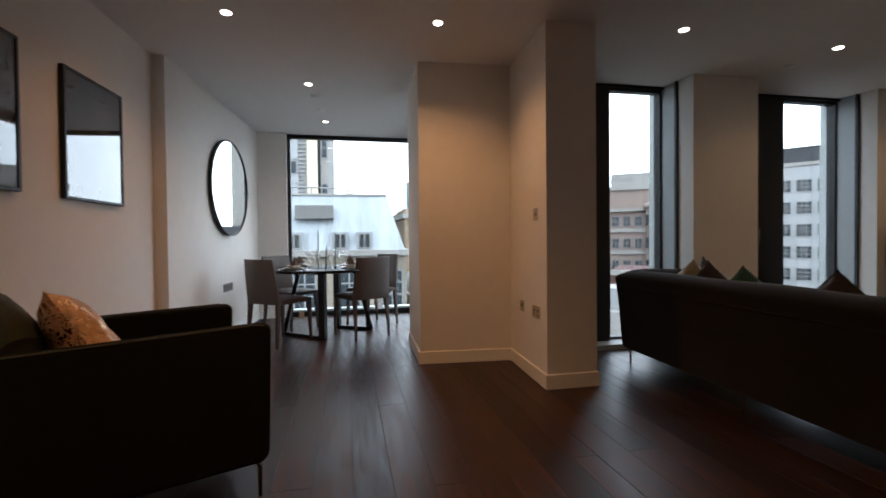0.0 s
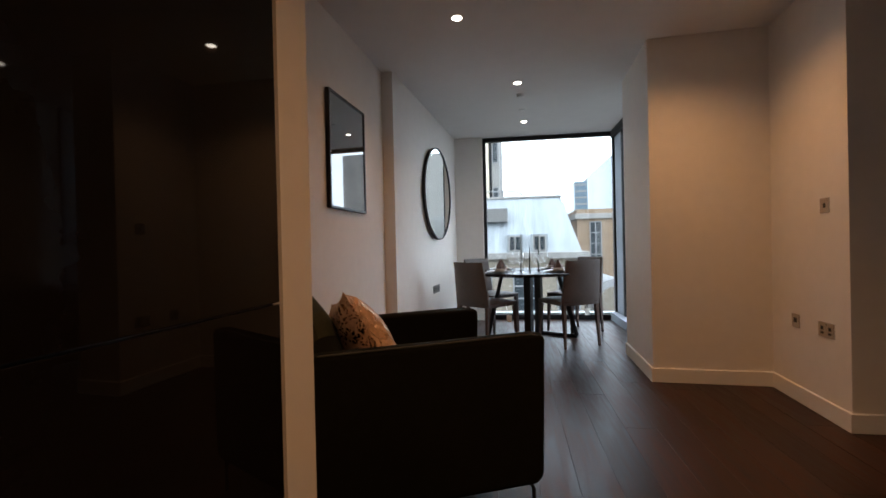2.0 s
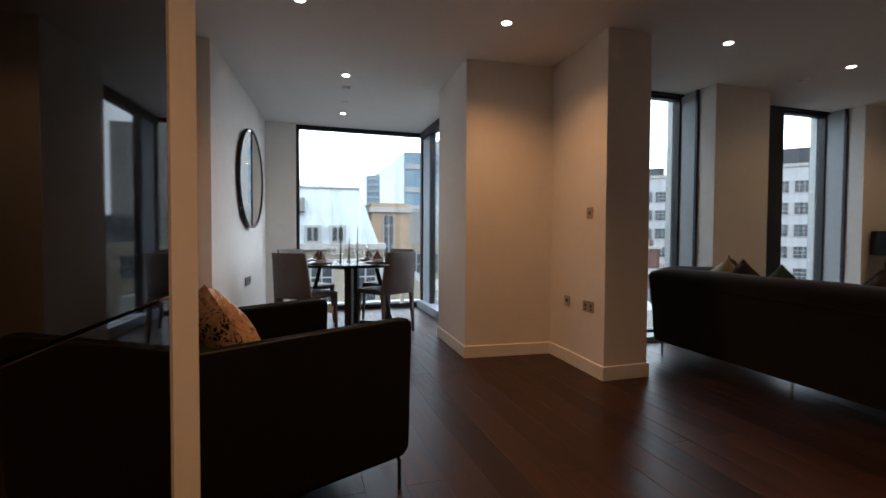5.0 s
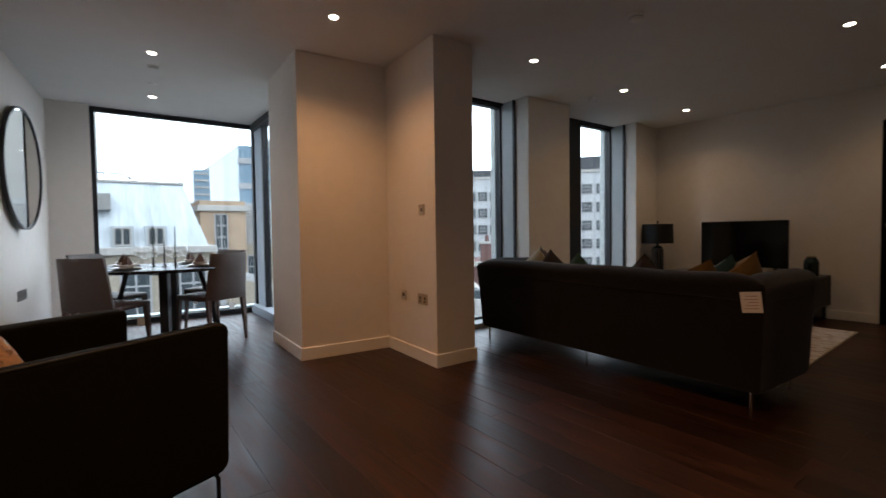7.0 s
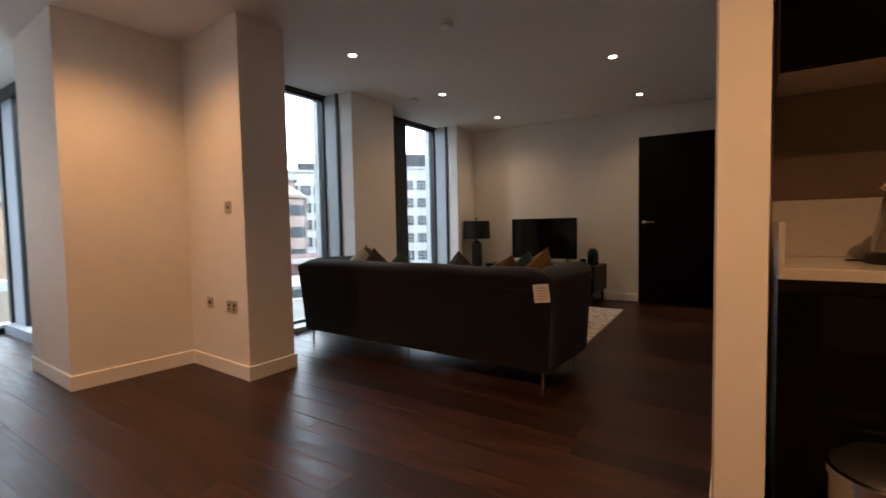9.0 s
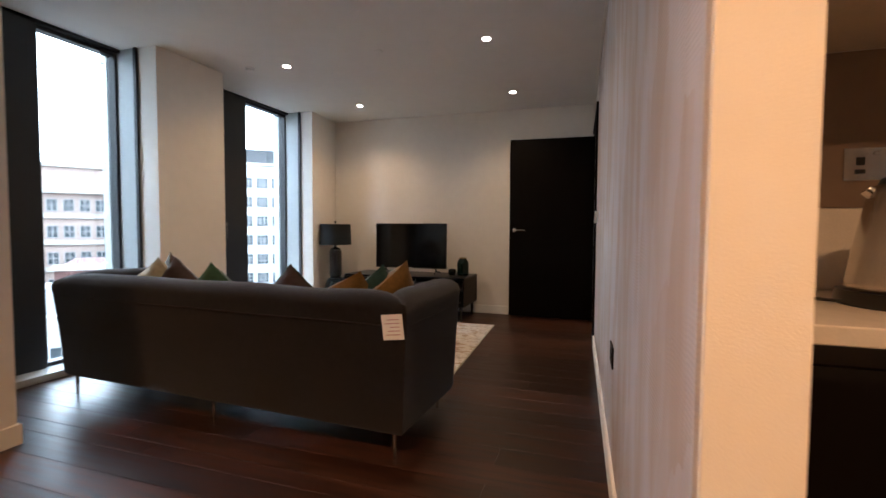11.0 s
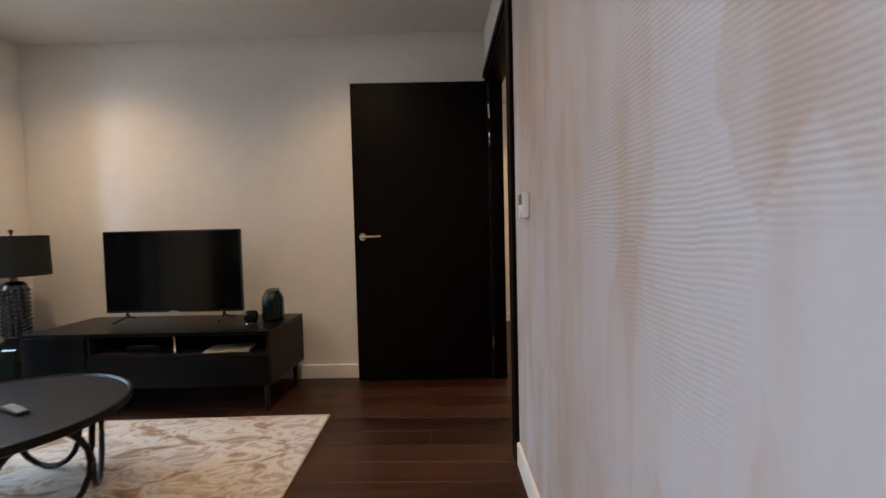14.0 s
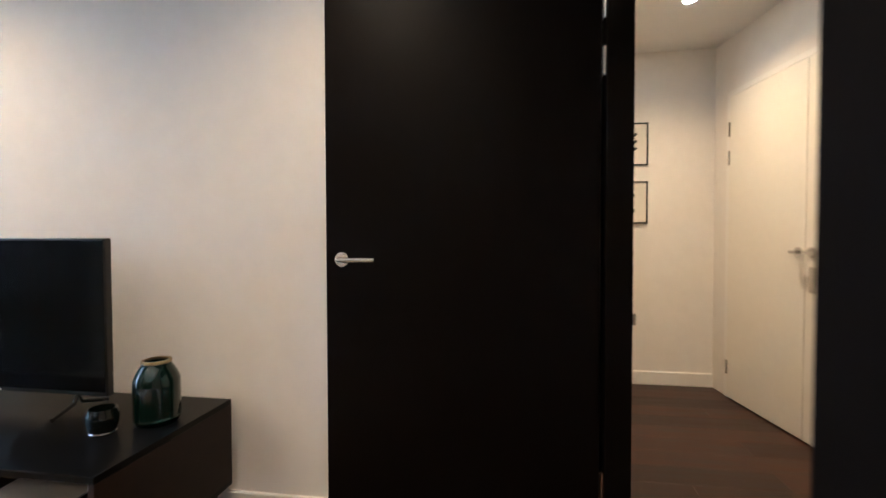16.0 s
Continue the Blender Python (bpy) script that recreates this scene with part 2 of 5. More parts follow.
# ---- baseboards ----
def board(name, a, b, h=0.105, t=0.014):
    """A skirting board along the wall line from a to b, proud to the left of it."""
    a, b = Vector((*a, 0)), Vector((*b, 0))
    d = (b - a).normalized()
    n = Vector((-d.y, d.x, 0)) * t
    bm = bmesh.new()
    prof = [(0.0, 0.002), (1.0, 0.002), (1.0, h - 0.004), (0.7, h), (0.0, h)]
    u = [bm.verts.new(a + n * p + Vector((0, 0, z))) for p, z in prof]
    v = [bm.verts.new(b + n * p + Vector((0, 0, z))) for p, z in prof]
    bm.faces.new(u)
    bm.faces.new(list(reversed(v)))
    for i in range(5):
        bm.faces.new((u[i], v[i], v[(i + 1) % 5], u[(i + 1) % 5]))
    bmesh.ops.recalc_face_normals(bm, faces=bm.faces)
    return structure(name, bm, M_TRIM, "cream painted skirting board", "skirting")


board("baseboard_column_a", (2.126, 4.673), (1.329, 4.729))
board("baseboard_column_b", (2.0845, 3.841), (2.1255, 4.66))
board("baseboard_column_b_end", (2.465, 3.855), (2.085, 3.855))
board("baseboard_column_c", (1.329, 4.715), (1.36, 5.63))
board("baseboard_column_d", (2.465, 4.95), (2.465, 3.841))
board("baseboard_accent", (1.70, 1.064), (5.455, 1.064)).matrix_world = ACC
board("baseboard_east", (6.739, 1.2), (6.7105, 4.63))
board("baseboard_pier", (4.565, 4.55), (3.857, 4.55))
board("baseboard_window_end", (6.692, 4.6435), (6.052, 4.58))
board("baseboard_west", (-0.775, 4.95), (-0.90, 2.403))
board("baseboard_dining", (-0.464, 7.526), (-0.68, 4.95))
board("baseboard_return", (-0.075, 7.54), (-0.45, 7.54))
board("baseboard_stub", (-0.885, 2.406), (-0.291, 2.406))
board("baseboard_hall_end", (8.75, -0.03), (8.75, 1.36))

# ---- wallpaper on the accent wall ----
def wallpaper_mat():
    m = bpy.data.materials.new("fan_wallpaper")
    m.use_nodes = True
    n, l = m.node_tree.nodes, m.node_tree.links
    b = n["Principled BSDF"]
    b.inputs["Roughness"].default_value = 0.6
    b.inputs["Specular IOR Level"].default_value = 0.35
    tc = n.new("ShaderNodeTexCoord")
    mp = n.new("ShaderNodeMapping")
    mp.inputs["Rotation"].default_value = (radians(90), 0, 0)
    l.new(tc.outputs["Object"], mp.inputs[0])

    def patches(scale, stretch, w):
        st = n.new("ShaderNodeMapping")
        st.inputs["Scale"].default_value = stretch
        st.inputs["Location"].default_value = (w, w * 0.7, 0)
        dn = n.new("ShaderNodeTexNoise")
        dn.inputs["Scale"].default_value, dn.inputs["Detail"].default_value = 9.0, 4
        l.new(mp.outputs[0], dn.inputs[0])
        dm = n.new("ShaderNodeVectorMath")
        dm.operation = "MULTIPLY_ADD"
        dm.inputs[1].default_value = (0.05, 0.16, 0)
        l.new(dn.outputs["Color"], dm.inputs[0])
        l.new(mp.outputs[0], dm.inputs[2])
        l.new(dm.outputs[0], st.inputs[0])
        v = n.new("ShaderNodeTexVoronoi")
        v.voronoi_dimensions = "2D"
        v.inputs["Scale"].default_value = scale
        l.new(st.outputs[0], v.inputs["Vector"])
        sub = n.new("ShaderNodeVectorMath")
        sub.operation = "SUBTRACT"
        l.new(st.outputs[0], sub.inputs[0])
        l.new(v.outputs["Position"], sub.inputs[1])
        sep = n.new("ShaderNodeSeparateXYZ")
        l.new(sub.outputs[0], sep.inputs[0])
        at = n.new("ShaderNodeMath")
        at.operation = "ARCTAN2"
        l.new(sep.outputs[1], at.inputs[0])
        off = n.new("ShaderNodeMath")
        off.operation = "ADD"
        off.inputs[1].default_value = 0.75
        l.new(sep.outputs[0], off.inputs[0])
        l.new(off.outputs[0], at.inputs[1])
        return v, at

    v2, at2 = patches(1.0, (7.5, 2.3, 1), 3.3)
    sepz = n.new("ShaderNodeSeparateXYZ")
    l.new(tc.outputs["Object"], sepz.inputs[0])
    wob = n.new("ShaderNodeTexNoise")
    wob.inputs["Scale"].default_value = 5.0
    wob.inputs["Detail"].default_value = 2
    l.new(tc.outputs["Object"], wob.inputs[0])
    wadd = n.new("ShaderNodeMath")
    wadd.operation = "MULTIPLY_ADD"
    wadd.inputs[1].default_value = 0.010
    l.new(wob.outputs[0], wadd.inputs[0])
    l.new(sepz.outputs[2], wadd.inputs[2])
    mul = n.new("ShaderNodeMath")
    mul.operation = "MULTIPLY"
    mul.inputs[1].default_value = 2 * math.pi / 0.0095
    l.new(wadd.outputs[0], mul.inputs[0])
    cellc = n.new("ShaderNodeSeparateColor")
    l.new(v2.outputs["Color"], cellc.inputs[0])
    tilt = n.new("ShaderNodeMath")
    tilt.operation = "MULTIPLY_ADD"
    tilt.inputs[1].default_value, tilt.inputs[2].default_value = 60.0, -30.0
    l.new(cellc.outputs[1], tilt.inputs[0])
    tx = n.new("ShaderNodeMath")
    tx.operation = "MULTIPLY"
    l.new(tilt.outputs[0], tx.inputs[0])
    l.new(sepz.outputs[0], tx.inputs[1])
    ph = n.new("ShaderNodeMath")
    l.new(mul.outputs[0], ph.inputs[0])
    l.new(tx.outputs[0], ph.inputs[1])
    sn = n.new("ShaderNodeMath")
    sn.operation = "SINE"
    l.new(ph.outputs[0], sn.inputs[0])
    # the lines are pressed in only on some patches
    s2 = n.new("ShaderNodeSeparateColor")
    l.new(v2.outputs["Color"], s2.inputs[0])
    nz = n.new("ShaderNodeTexNoise")
    nz.inputs["Scale"].default_value = 1.6
    nz.inputs["Detail"].default_value = 3
    l.new(mp.outputs[0], nz.inputs[0])
    mask = n.new("ShaderNodeMapRange")
    mask.inputs[1].default_value, mask.inputs[2].default_value = 0.49, 0.57
    mask.inputs[3].default_value, mask.inputs[4].default_value = 0.06, 1.0
    l.new(nz.outputs[0], mask.inputs[0])
    hm = n.new("ShaderNodeMath")
    hm.operation = "MULTIPLY"
    l.new(sn.outputs[0], hm.inputs[0])
    l.new(mask.outputs[0], hm.inputs[1])
    bp = n.new("ShaderNodeBump")
    bp.inputs["Strength"].default_value = 0.34
    bp.inputs["Distance"].default_value = 0.0007
    l.new(hm.outputs[0], bp.inputs["Height"])
    l.new(bp.outputs[0], b.inputs["Normal"])
    ramp = n.new("ShaderNodeValToRGB")
    ramp.color_ramp.interpolation = "EASE"
    ramp.color_ramp.elements[0].position, ramp.color_ramp.elements[0].color = 0.33, (0.47, 0.375, 0.312, 1)
    ramp.color_ramp.elements[1].position, ramp.color_ramp.elements[1].color = 0.75, (0.55, 0.512, 0.52, 1)
    soft = n.new("ShaderNodeTexNoise")
    soft.inputs["Scale"].default_value = 2.2
    soft.inputs["Detail"].default_value = 5
    st = n.new("ShaderNodeMapping")
    st.inputs["Scale"].default_value = (3.6, 0.8, 1)
    l.new(mp.outputs[0], st.inputs[0])
    l.new(st.outputs[0], soft.inputs[0])
    mixv = n.new("ShaderNodeMath")
    mixv.operation = "MULTIPLY_ADD"
    mixv.inputs[1].default_value = 0.22
    l.new(s2.outputs[0], mixv.inputs[0])
    sc = n.new("ShaderNodeMath")
    sc.operation = "MULTIPLY"
    sc.inputs[1].default_value = 0.92
    l.new(soft.outputs[0], sc.inputs[0])
    l.new(sc.outputs[0], mixv.inputs[2])
    l.new(mixv.outputs[0], ramp.inputs[0])
    l.new(ramp.outputs[0], b.inputs["Base Color"])
    return m


structure("wall_accent", box(1.712, 5.46, 1.058, 1.064, 0.0, CEIL), wallpaper_mat(), "pale beige wallpaper with embossed fan lines", "wall").matrix_world = ACC
structure("trim_shadow_gap", box(1.70, 6.73, 1.064, 1.082, CEIL - 0.03, CEIL - 0.012, 0.003), M_TRIM, "thin painted trim under the ceiling", "trim").matrix_world = ACC


# ---- windows ----
def window(name, x0, x1, label, panel=None):
    """A tall deep-set window in the north wall: dark frame, grey metal linings, a fixed pane and, where given, a solid vent panel with a handle."""
    w = new(name)
    w.location = (0, 0, 0)
    tagged(w, label, "window", kind="structure")
    top = 2.53
    g0 = panel if panel else x0
    part("lining", box(x1 - 0.012, x1 - 0.002, 4.775, 4.965, 0.05, CEIL - 0.003), M_LINING, w, "grey metal side lining")
    part("lining", box(x0 + 0.002, x0 + 0.012, 4.775, 4.965, 0.05, CEIL - 0.003), M_LINING, w, "grey metal side lining")
    part("head_frame", box(x0, x1, 4.93, 5.06, top, CEIL - 0.002), M_FRAME, w)
    part("sill_lining", box(x0, x1, 4.775, 4.965, 0.0, 0.05, 0.004), M_LINING, w, "grey metal sill")
    part("inner_frame", boxes([(x1 - 0.022, x1, 4.745, 4.775, 0, CEIL - 0.002), (x0, x0 + 0.022, 4.745, 4.775, 0, CEIL - 0.002)]), M_FRAME, w)
    part("window_frame", boxes([(x1 - 0.034, x1 - 0.012, 4.965, 5.05, 0.05, top), (g0, g0 + 0.03, 4.965, 5.05, 0.05, top), (g0 + 0.03, x1 - 0.034, 4.965, 5.05, top - 0.03, top), (g0 + 0.03, x1 - 0.034, 4.965, 5.05, 0.05, 0.08)], 0.004), M_FRAME, w)
    gl = part("pane", box(g0 + 0.03, x1 - 0.034, 5.0, 5.01, 0.08, top - 0.03), M_PANE, w)
    gl.visible_shadow = False
    if panel:
        vp = part("vent_panel", box(x0 + 0.012, panel, 4.93, 5.04, 0.05, CEIL - 0.003, 0.004), M_FRAME, w, "dark solid opening panel")
        hx = x0 + 0.36
        bm = box(hx - 0.014, hx + 0.014, 4.91, 4.93, 1.02, 1.16, 0.005)
        add_box(bm, hx - 0.011, hx + 0.011, 4.875, 4.895, 0.98, 1.14, 0.005)
        add_tube(bm, (hx, 4.915, 1.13), (hx, 4.885, 1.13), 0.009)
        part("handle", bm, M_STEEL, vp)
    ext = part("outer_reveal", box(x1 - 0.03, x1 + 0.05, 5.065, 5.14, -0.3, CEIL + 0.2), M_REVEAL, w, "pale outer reveal with small clips")
    for k in range(6):
        part("clip", box(x1 - 0.045, x1 - 0.03, 5.10, 5.125, 0.35 + 0.42 * k, 0.362 + 0.42 * k, 0.002), M_WHITEP, ext)
    return w


M_REVEAL = mat("outer_reveal_paint", (0.52, 0.55, 0.55), 0.6, scale=2, vary=0.05)
window("window_1", 2.467, 3.855, "tall narrow window with dark frame and grey lining", 3.235)
window("window_2", 4.567, 6.050, "tall narrow window with dark frame and vent panel", 5.29)


def dining_glazing():
    w = tagged(new("window_3"), "floor-to-ceiling corner glazing with slim dark frames", "window", kind="structure")
    y0, y1, x0, x1 = 7.60, 7.68, -0.075, 1.72
    part("window_frame", boxes([(x0, x0 + 0.045, y0, y1, 0.0, CEIL - 0.002), (x1 - 0.035, x1 + 0.05, y0, y1, 0, CEIL - 0.002),
                                (x0, x1, y0, y1, CEIL - 0.055, CEIL - 0.002), (x0, x1, y0, y1, 0.0, 0.065)], 0.004), M_FRAME, w)
    part("window_sill", box(x0 + 0.045, x1, y1 - 0.02, y1 + 0.16, 0.02, 0.085, 0.004), M_REVEAL, w, "pale outer sill")
    a = part("pane", box(x0 + 0.045, x1 - 0.035, 7.635, 7.645, 0.065, CEIL - 0.055), M_PANE, w)
    part("corner_lining", box(x1 - 0.01, x1 + 0.05, 7.22, 7.598, 0.105, CEIL - 0.09), M_LINING_BLUE, w, "blue grey metal lining panel")
    part("plinth", box(1.62, 1.78, 5.635, 7.598, 0.0, 0.105, 0.004), M_LINING_BLUE, w, "low blue grey metal plinth")
    part("side_frame", boxes([(1.70, 1.78, 7.17, 7.22, 0.105, CEIL - 0.09), (1.70, 1.78, 5.635, 5.70, 0.105, CEIL - 0.09), (1.66, 1.78, 5.635, 7.598, CEIL - 0.09, CEIL - 0.002)], 0.003), M_FRAME, w)
    b = part("pane", box(1.735, 1.745, 5.70, 7.17, 0.105, CEIL - 0.09), M_PANE, w)
    a.visible_shadow = b.visible_shadow = False


M_LINING_BLUE = mat("window_lining_blue", (0.33, 0.37, 0.42), 0.45, spec=0.4, scale=3, vary=0.04, bump=0.04)
dining_glazing()

# ---- the doorway and its open door ----
dw = tagged(new("door_frame"), "dark stained wooden door lining and architrave", "door frame", kind="structure")
dw.matrix_world = ACC
part("jamb", box(5.57, 5.595, 0.93, 1.066, 0, 2.19, 0.002), M_DOOR, dw)
part("jamb", box(6.69, 6.80, 0.945, 1.035, 0, 2.19, 0.002), M_DOOR, dw)
part("head", box(5.57, 6.76, 0.93, 1.064, 2.165, 2.195, 0.002), M_DOOR, dw)
part("architrave", box(5.462, 5.57, 1.058, 1.082, 0, 2.24, 0.003), M_DOOR, dw)
part("architrave", box(5.57, 6.75, 1.0585, 1.078, 2.195, 2.24, 0.003), M_DOOR, dw)
part("architrave", box(5.53, 5.57, 0.925, 0.94, 0, 2.24, 0.003), M_DOOR, dw)

door = tagged(new("door_1"), "dark brown wooden door standing open into the room", "door", kind="structure")
door.matrix_world = pose(6.718, 1.118, 0.0, 0, 0, 92.6)
part("leaf", box(0.05, 1.037, -0.0, 0.044, 0.012, 2.165, 0.002), M_DOOR, door)


def lever(parent, x, y, z, side, reach, m=M_STEEL):
    """A lever handle on a round rose; side: the sign of the face's normal along local y, reach: the lever's length along x."""
    bm = bmesh.new()
    add_tube(bm, (x, y, z), (x, y + side * 0.009, z), 0.027, n=24)
    add_tube(bm, (x, y + side * 0.009, z), (x, y + side * 0.05, z), 0.0095, n=12)
    h = part("door_handle", bm, m, parent, "brushed steel lever handle", smooth=True)
    part("lever", path_tube([(x, y + side * 0.04, z), (x, y + side * 0.052, z), (x + reach * 0.12, y + side * 0.055, z), (x + reach, y + side * 0.055, z)], 0.0095, 10), m, h, smooth=True)
    return h


lever(door, 0.975, 0.044, 1.065, 1, -0.135)
for hz in (1.946, 1.751, 0.268):
    bm = box(0.035, 0.052, 0.002, 0.03, hz - 0.05, hz + 0.05, 0.002)
    add_tube(bm, (0.04, 0.046, hz - 0.05), (0.04, 0.046, hz + 0.05), 0.0065)
    part("hinge", bm, M_STEEL, door, smooth=True)

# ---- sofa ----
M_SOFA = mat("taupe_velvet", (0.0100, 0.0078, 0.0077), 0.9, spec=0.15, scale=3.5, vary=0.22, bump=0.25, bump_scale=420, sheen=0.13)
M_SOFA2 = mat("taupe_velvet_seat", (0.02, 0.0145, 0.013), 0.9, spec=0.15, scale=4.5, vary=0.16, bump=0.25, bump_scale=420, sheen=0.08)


def rail(a, b, prof, mitre=(False, False), pinch=0.022):
    """An upholstered wall: a profile of (offset, height) swept from a to b on plan, the offset to the left.
    A mitred end is cut at 45 degrees and drawn down where the cover is folded; a free end is rounded."""
    a, b = Vector((*a, 0)), Vector((*b, 0))
    d = (b - a).normalized()
    n = Vector((-d.y, d.x, 0))
    L = (b - a).length
    z0, z1 = min(z for p, z in prof), max(z for p, z in prof)
    cx = sum(p for p, z in prof) / len(prof)
    cz = (z0 + z1) / 2
    low = lambda e: -pinch * math.exp(-e / 0.07) + 0.006 * math.sin(e * 9.0) * math.exp(-e / 0.5)
    marks = [0.0, 0.012, 0.03, 0.06, 0.11, 0.18]
    steps = marks + [0.18 + (L - 0.36) * k / 14 for k in range(1, 14)] + [L - m for m in reversed(marks)]
    bm = bmesh.new()
    rings = []
    for s in steps:
        e0, e1 = s, L - s
        ring = []
        for p, z in prof:
            q, w, zz = p, s, z
            up = (z - z0) / (z1 - z0)
            if mitre[0]:
                w += p * max(0.0, 1 - e0 / 0.30)
                zz += low(e0) * up ** 3
            if mitre[1]:
                w -= p * max(0.0, 1 - e1 / 0.30)
                zz += low(e1) * up ** 3
            for free, e in ((not mitre[0], e0), (not mitre[1], e1)):
                if free and e < 0.06:
                    k = math.sqrt(max(0.0, 1 - (1 - e / 0.06) ** 2))
                    q = cx + (p - cx) * (0.62 + 0.38 * k)
                    zz = cz + (zz - cz) * (0.93 + 0.07 * k)
            zz += 0.0035 * math.sin(w * 7.3 + z * 5) * up
            ring.append(bm.verts.new(a + d * w + n * q + Vector((0, 0, zz))))
        rings.append(ring)
    m = len(prof)
    bm.faces.new(rings[0])
    bm.faces.new(list(reversed(rings[-1])))
    for u, v in zip(rings, rings[1:]):
        for i in range(m):
            bm.faces.new((u[i], v[i], v[(i + 1) % m], u[(i + 1) % m]))
    bmesh.ops.recalc_face_normals(bm, faces=bm.faces)
    return bm


def roll_profile(t, z0, z1, lean=0.0, fat=0.02):
    """A cross-section with a rounded, slightly fat top edge."""
    r = t / 2
    pts = [(0.012, z0), (0.0, z0 + 0.02), (-lean * 0.5, (z0 + z1) / 2), (-lean, z1 - r)]
    for k in range(1, 8):
        a = math.pi - math.pi * k / 8
        pts.append((-lean + r + (r + fat * math.sin(a)) * math.cos(a), z1 - r + r * math.sin(a)))
    pts += [(-lean + t + fat * 0.5, z1 - r), (t - lean * 0.3, (z0 + z1) / 2), (t, z0 + 0.02), (t - 0.012, z0)]
    return pts


def soft_box(x0, x1, y0, y1, z0, z1, r=0.05, puff=0.02):
    """A cushion block with rounded edges and slightly bulging faces."""
    bm = bmesh.new()
    add_box(bm, x0, x1, y0, y1, z0, z1)
    bmesh.ops.subdivide_edges(bm, edges=bm.edges, cuts=5, use_grid_fill=True)
    c = Vector(((x0 + x1) / 2, (y0 + y1) / 2, (z0 + z1) / 2))
    hx, hy, hz = (x1 - x0) / 2, (y1 - y0) / 2, (z1 - z0) / 2
    for v in bm.verts:
        p = v.co - c
        u = Vector((p.x / hx, p.y / hy, p.z / hz))
        q = Vector((max(-hx + r, min(hx - r, p.x)), max(-hy + r, min(hy - r, p.y)), max(-hz + min(r, hz), min(hz - min(r, hz), p.z))))
        e = p - q
        p = q + (e.normalized() * r if e.length > 1e-6 else e)
        p.z += puff * (1 - u.x ** 2) * (1 - u.y ** 2) * (1 if u.z > 0 else 0)
        v.co = c + p
    return bm


def pillow(w, h, t, pinch=0.07, seed=0, n=14):
    """A scatter cushion standing in the local xz plane, with pinched sides and creases."""
    bm = bmesh.new()
    rows = {}
    for side in (1, -1):
        for i in range(n + 1):
            for j in range(n + 1):
                u, v = 2 * i / n - 1, 2 * j / n - 1
                edge = i in (0, n) or j in (0, n)
                if edge and side == -1:
                    rows[side, i, j] = rows[1, i, j]
                    continue
                x = u * w / 2 * (1 - pinch * (1 - v * v))
                z = v * h / 2 * (1 - pinch * (1 - u * u))
                k = max(0.0, (1 - u * u) * (1 - v * v)) ** 0.42
                y = side * t / 2 * k * (1 + 0.16 * noise.noise(Vector((u * 1.7 + seed, v * 1.7, side))))
                rows[side, i, j] = bm.verts.new((x, y, z))
    for side in (1, -1):
        for i in range(n):
            for j in range(n):
                f = [rows[side, i, j], rows[side, i + 1, j], rows[side, i + 1, j + 1], rows[side, i, j + 1]]
                bm.faces.new(f if side == -1 else list(reversed(f)))
    bmesh.ops.recalc_face_normals(bm, faces=bm.faces)
    return bm


def sofa():
    s = thing("sofa", pose(2.905, 1.965, 0, 0, 0, -2.5), "taupe velvet sofa with rounded back on thin metal legs", "sofa")
    L, D = 2.42, 0.735
    prof = roll_profile(0.20, 0.13, 0.79, lean=0.035, fat=0.035)
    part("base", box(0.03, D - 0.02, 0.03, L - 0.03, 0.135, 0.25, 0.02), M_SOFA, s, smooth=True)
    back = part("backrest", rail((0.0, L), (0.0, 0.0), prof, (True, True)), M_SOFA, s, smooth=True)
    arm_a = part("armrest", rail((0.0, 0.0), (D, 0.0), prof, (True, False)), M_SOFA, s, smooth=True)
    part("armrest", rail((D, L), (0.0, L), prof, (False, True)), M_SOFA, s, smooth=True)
    part("seam", path_tube([(-0.036, L * (1 - k / 8), 0.648 + 0.002 * math.sin(k * 2.1)) for k in range(9)], 0.0035, 6), M_SOFA2, back)
    part("seam", path_tube([(0.0 + (D - 0.02) * k / 6, -0.036, 0.648 + 0.003 * math.sin(k * 1.7)) for k in range(7)], 0.0035, 6), M_SOFA2, arm_a)
    w = (L - 0.36) / 2
    for k in range(2):
        y = 0.18 + k * w
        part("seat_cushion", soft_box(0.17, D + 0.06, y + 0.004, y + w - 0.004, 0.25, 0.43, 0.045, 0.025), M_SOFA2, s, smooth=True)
    for x, y in ((0.04, 0.06), (0.06, L / 2), (0.04, L - 0.06), (D - 0.05, 0.10), (D - 0.03, L / 2), (D - 0.05, L - 0.10)):
        part("leg", tube((x, y, 0.14), (x, y, 0.0), 0.011, 0.008), M_STEEL, s, smooth=True)
    tag = part("price_tag", box(-0.0015, 0.0015, -0.052, 0.052, -0.057, 0.057), M_PAPER, s, "white paper price tag")
    tag.matrix_local = pose(-0.039, 0.030, 0.645, -7, 0, 0)
    for k in range(5):
        part("print_line", box(-0.0027, -0.0017, -0.036, 0.036 - 0.012 * (k % 3), -0.036 + 0.017 * k, -0.0325 + 0.017 * k), M_INK, tag)


M_PAPER = mat("paper", (0.78, 0.75, 0.70), 0.7, scale=4, vary=0.03)
M_INK = mat("pink_ink", (0.45, 0.22, 0.22), 0.7, scale=9, vary=0.1)
sofa()


